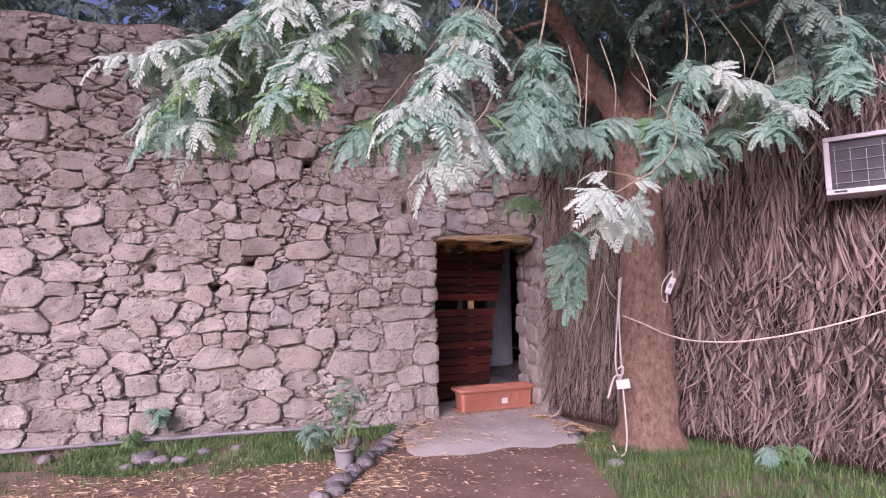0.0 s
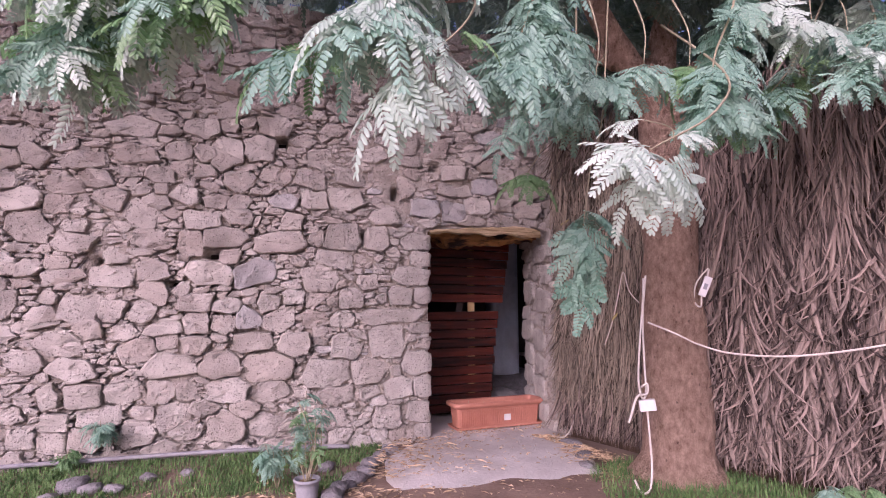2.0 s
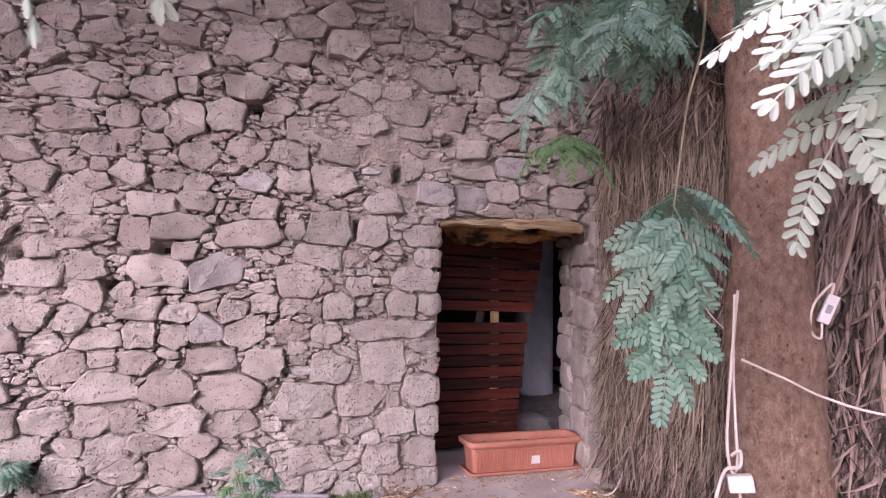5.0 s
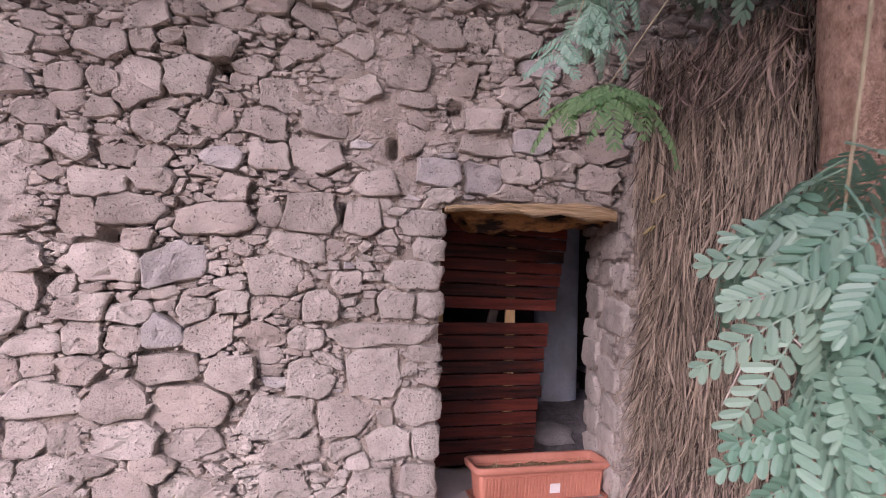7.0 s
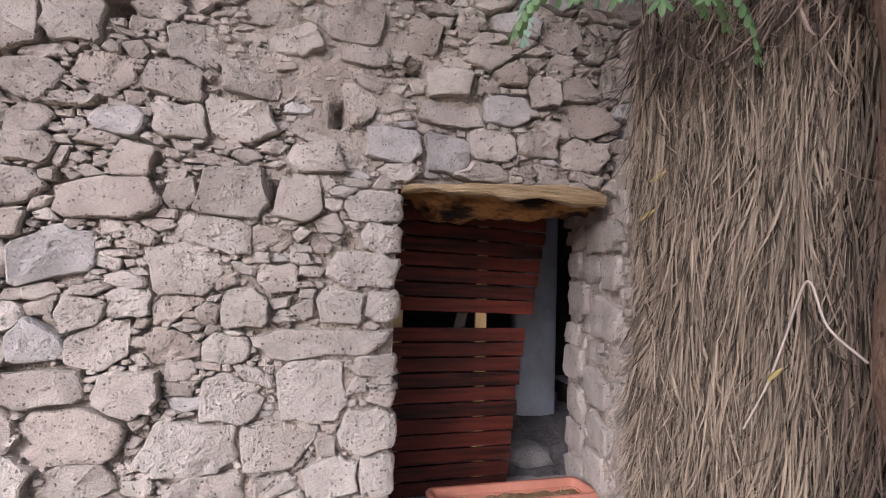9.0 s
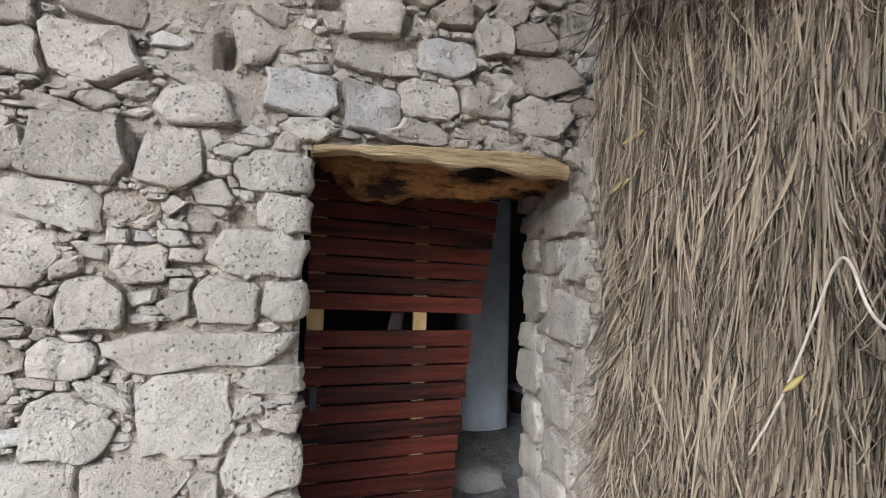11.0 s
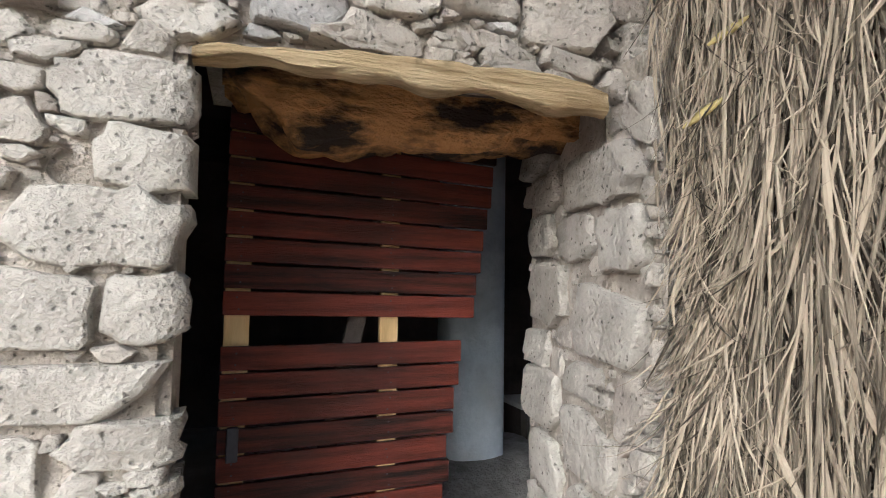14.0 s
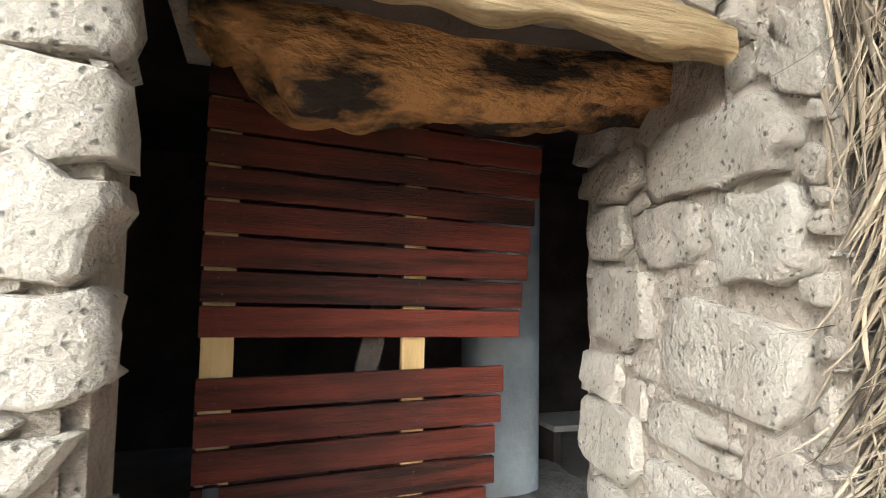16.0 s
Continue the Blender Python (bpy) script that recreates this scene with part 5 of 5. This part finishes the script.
# the broad stones of the field, course by course: x, z, width, height
LOW_COURSES = [(-2.90, 0.70, 0.33, 0.19), (-2.17, 0.69, 0.34, 0.22), (-1.82, 0.70, 0.26, 0.23), (-1.46, 0.69, 0.37, 0.21), (-1.00, 0.67, 0.41, 0.20), (-0.58, 0.61, 0.34, 0.22), (-3.03, 0.50, 0.15, 0.19), (-2.80, 0.49, 0.26, 0.19), (-2.52, 0.50, 0.23, 0.17), (-2.25, 0.50, 0.22, 0.18), (-2.06, 0.49, 0.13, 0.18), (-1.73, 0.49, 0.34, 0.19), (-1.39, 0.47, 0.29, 0.17), (-2.67, 0.32, 0.32, 0.15), (-2.37, 0.34, 0.22, 0.12), (-2.15, 0.32, 0.24, 0.18), (-1.92, 0.35, 0.23, 0.12), (-1.61, 0.33, 0.24, 0.13), (-0.86, 0.40, 0.33, 0.15), (-0.58, 0.41, 0.14, 0.12)]
FOOT_COURSES = [(-0.35, 0.42, 0.27, 0.17), (-2.42, 0.18, 0.25, 0.22), (-2.03, 0.19, 0.23, 0.15), (-1.76, 0.21, 0.29, 0.22), (-1.44, 0.19, 0.20, 0.21), (-0.57, 0.22, 0.31, 0.25), (-0.18, 0.21, 0.33, 0.20), (-2.98, 0.29, 0.19, 0.17), (-2.77, 0.15, 0.22, 0.19), (-2.99, 0.15, 0.18, 0.17), (-2.27, 0.19, 0.17, 0.18), (-2.43, 0.82, 0.27, 0.18), (-2.00, 0.86, 0.23, 0.16), (-1.61, 0.86, 0.36, 0.16), (-1.24, 0.82, 0.25, 0.21), (-0.76, 0.82, 0.24, 0.19), (-2.01, 1.05, 0.19, 0.21), (-1.80, 1.04, 0.18, 0.17), (-1.60, 1.07, 0.18, 0.21), (-1.35, 1.06, 0.23, 0.20)]
MID_COURSES = [(-2.55, 0.98, 0.20, 0.11), (-2.78, 1.00, 0.18, 0.14), (-2.24, 1.00, 0.30, 0.10), (-2.88, 1.17, 0.28, 0.22), (-2.63, 1.14, 0.17, 0.16), (-2.39, 1.14, 0.15, 0.16), (-2.02, 1.20, 0.23, 0.15), (-1.77, 1.17, 0.22, 0.13), (-1.44, 1.20, 0.17, 0.17), (-1.05, 1.05, 0.19, 0.12), (-2.33, 1.31, 0.24, 0.19), (-2.98, 1.41, 0.33, 0.12), (-2.63, 1.43, 0.34, 0.16), (-2.34, 1.46, 0.23, 0.16), (-1.89, 1.44, 0.34, 0.18), (-2.75, 1.54, 0.20, 0.18), (-3.01, 1.52, 0.17, 0.12), (-2.40, 1.72, 0.22, 0.13), (-2.08, 1.71, 0.19, 0.19), (-1.80, 1.76, 0.32, 0.15)]
LEFT_COURSES = [(-2.07, 1.52, 0.19, 0.19), (-1.90, 1.61, 0.22, 0.13), (-2.99, 2.13, 0.28, 0.14), (-2.66, 2.04, 0.22, 0.19), (-3.05, 2.00, 0.21, 0.14), (-2.13, 2.09, 0.23, 0.15), (-2.30, 2.26, 0.21, 0.13), (-1.95, 2.46, 0.20, 0.13), (-1.54, 2.54, 0.27, 0.21), (-1.42, 2.73, 0.30, 0.16), (-2.00, 2.68, 0.24, 0.16), (-2.50, 2.42, 0.26, 0.13), (-2.86, 2.35, 0.22, 0.13), (-1.70, 2.25, 0.23, 0.16)]
UPPER_COURSES = [(-1.34, 1.74, 0.39, 0.21), (-1.74, 1.74, 0.36, 0.21), (-1.11, 2.28, 0.26, 0.16), (-1.53, 2.52, 0.28, 0.23), (-1.80, 2.48, 0.27, 0.25), (-1.01, 2.47, 0.22, 0.18), (-0.27, 2.66, 0.26, 0.22), (-0.02, 2.63, 0.22, 0.22), (-0.36, 2.79, 0.20, 0.11), (0.21, 2.41, 0.29, 0.14), (-1.07, 2.11, 0.23, 0.15), (-1.32, 2.07, 0.21, 0.12), (-1.88, 2.06, 0.19, 0.10), (-1.59, 2.32, 0.14, 0.14), (-1.40, 2.31, 0.23, 0.14), (-0.75, 2.30, 0.26, 0.14), (-0.68, 2.67, 0.22, 0.12), (-1.71, 2.05, 0.17, 0.11), (-0.91, 2.75, 0.20, 0.12), (-1.18, 2.63, 0.19, 0.12)]
OVER_DOOR = [(0.57, 2.78, 0.21, 0.13), (0.83, 2.74, 0.20, 0.14), (0.41, 2.93, 0.24, 0.15), (0.76, 2.97, 0.21, 0.14), (0.94, 2.45, 0.25, 0.14), (0.70, 2.44, 0.24, 0.15), (0.42, 2.59, 0.20, 0.13)]

def top_line(x):
    return WALL_TOP - 0.03 + 0.05 * noise.noise(Vector((x * 2, 0, 4)))


def in_hole(x, z):
    return np.any([(abs(x - hx) < hw * 1.2) & (abs(z - hz) < hh * 1.2) for hx, hz, hw, hh in HOLES], axis=0)


def keep_front(u, v):
    x, z = u + X0, v + Z0
    if x < -6.1 or x > 3.0 or in_door(x, z, 0.04) or z > top_line(x) - 0.03:
        return False
    if 1.80 < z < 1.925 and -0.1 < x < 1.22:
        return False
    return all(abs(x - hx) > hw + 0.02 or abs(z - hz) > hh + 0.02 for hx, hz, hw, hh in HOLES)


TIERS = [(500, 0.20, 0.31, 0.45, 0.72, 0.10), (1500, 0.12, 0.21, 0.45, 0.95, 0.22), (7000, 0.07, 0.17, 0.22, 0.42, 0.2), (6000, 0.07, 0.14, 0.45, 0.9, 0.3), (12000, 0.04, 0.09, 0.25, 0.6, 0.3), (14000, 0.025, 0.05, 0.3, 0.7, 0.35)]
front = pack(9.3, 3.95, [(x - X0, z - Z0, w, h) for x, z, w, h in JAMB + ABOVE + FIELD], TIERS, keep_front, srng, lambda u, v: ((u + X0 > -0.005) & (u + X0 < DOOR_W + 0.01) & (v + Z0 < 1.91)) | (v + Z0 > WALL_TOP + 0.04) | in_hole(u + X0, v + Z0), more=[(x - X0, z - Z0, w, h) for x, z, w, h in LOW_COURSES + FOOT_COURSES + MID_COURSES + LEFT_COURSES + UPPER_COURSES + OVER_DOOR])


def place_front(u, v, depth):
    x, z = u + X0, v + Z0
    if x > -0.3 and x < 0.1 and z < 1.85 and depth < 0:
        depth *= 1.4
    if in_door(x, z) and depth < 0.2:
        # keep stones out of the opening
        x = min(x, 0.006 - 0.3 * max(-depth - 0.02, 0)) if x < 0.5 else x
    worn = 9 * max(x + 0.06, 0) ** 2 if z < 1.85 and x < 0.1 else 0
    return (x, bulge(x, z) + 0.012 - depth + worn, z)


def nearness(shape):
    x, z = shape[0][0] + X0, shape[0][1] + Z0
    return max(shape[0][2], shape[0][3]) - 0.14 * max(abs(x - 0.1) - 0.8, 0) - 0.14 * max(z - 1.9, 0)


order = sorted(front, key=nearness, reverse=True)
for shape in order[:290]:
    sx, sz = shape[0][0] + X0, shape[0][1] + Z0
    by_door = -0.5 < sx < 0.1 and 0.2 < sz < 1.85
    v, f = stone_geometry(*shape, place_front, srng, 0.035 if by_door else None, 0.04 if by_door else 0.11, by_door)
    grey = srng.random() < (0.45 if -0.1 < sx < 1.2 and 1.95 < sz < 2.4 else 0.05) and not by_door
    mesh_object("stone", v, f, STONE_GREY if grey else STONE_PALE if (by_door and shape[0][2] > 0.15) or (-1.0 < sx < 0.1 and sz < 1.95 and srng.random() < 0.6) or (sx < -0.7 and 1.1 < sz < 1.32 and srng.random() < 0.55) else STONE, wall, "", True, crisp=24)
rv, rf = [], []
for shape in order[290:]:
    v, f = stone_geometry(*shape, place_front, srng)
    s = len(rv)
    rv += v
    rf += [tuple(s + k for k in q) for q in f]
mesh_object("small_stones", rv, rf, STONE_MANY, wall, "packed rubble stones and chinking chips", True, "stuff", 24)

# right-hand jamb, seen along its depth
REVEAL = [(0.12, 1.67, 0.48, 0.20), (0.29, 1.50, 0.35, 0.16), (-0.03, 1.47, 0.25, 0.20), (0.08, 1.22, 0.48, 0.26), (0.57, 1.30, 0.40, 0.24), (0.63, 1.53, 0.27, 0.17), (0.70, 1.09, 0.30, 0.15), (0.63, 0.90, 0.40, 0.22), (0.52, 1.70, 0.28, 0.15), (0.72, 1.86, 0.30, 0.15), (0.22, 1.02, 0.36, 0.12), (0.2, 0.82, 0.40, 0.22), (0.6, 0.66, 0.36, 0.2), (0.15, 0.58, 0.4, 0.2), (0.62, 0.44, 0.36, 0.2), (0.2, 0.36, 0.4, 0.2), (0.6, 0.22, 0.4, 0.18), (0.15, 0.14, 0.38, 0.18)]
reveal = pack(1.15, 2.0, [(y + 0.2, z + 0.05, w, h) for y, z, w, h in REVEAL], [(500, 0.1, 0.18, 0.5, 0.9, 0.2), (1600, 0.04, 0.09, 0.4, 0.8, 0.3)], lambda u, v: v < 1.88 or u > 0.55, srng, lambda u, v: v > 1.98)


def place_reveal(u, v, depth):
    y, z = u - 0.2, v - 0.05
    return (1.145 + 0.16 * y + 0.012 - depth * 0.7 + 0.012 * noise.noise(Vector((y * 2, z * 2, 7))), y, z)


jamb = thing("wall_jamb", "right door jamb of rounded rubble blocks in mortar", "wall", (1.15, 0.3, 0.0), kind="structure")
jm = [(1.185 + 0.16 * (-0.2 + 0.04 * i) + 0.014 * noise.noise(Vector((i * 0.4, j * 0.4, 2))), -0.2 + 0.04 * i, -0.06 + 0.04 * j) for j in range(49) for i in range(28)]
jf = [(j * 28 + i, j * 28 + i + 28, j * 28 + i + 29, j * 28 + i + 1) for j in range(48) for i in range(27)]
held(mesh_object("mortar", jm, jf, MORTAR, jamb, "", True), jamb)
held(part("jamb_end", box(1.16, 1.5, -0.18, 0.05, -0.06, 2.0), MORTAR, jamb), jamb)
for st, outline in reveal:
    small = max(st[2], st[3]) < 0.2
    if small and st[0] > 0.98:
        continue
    v, f = stone_geometry(st, [(x * 0.94, y * 0.93) for x, y in outline], place_reveal, srng, srng.uniform(0.015, 0.03) if small else srng.uniform(0.04, 0.065), 0.04, True)
    held(mesh_object("stone", v, f, STONE if small else STONE_PALE, jamb, "", True), jamb)
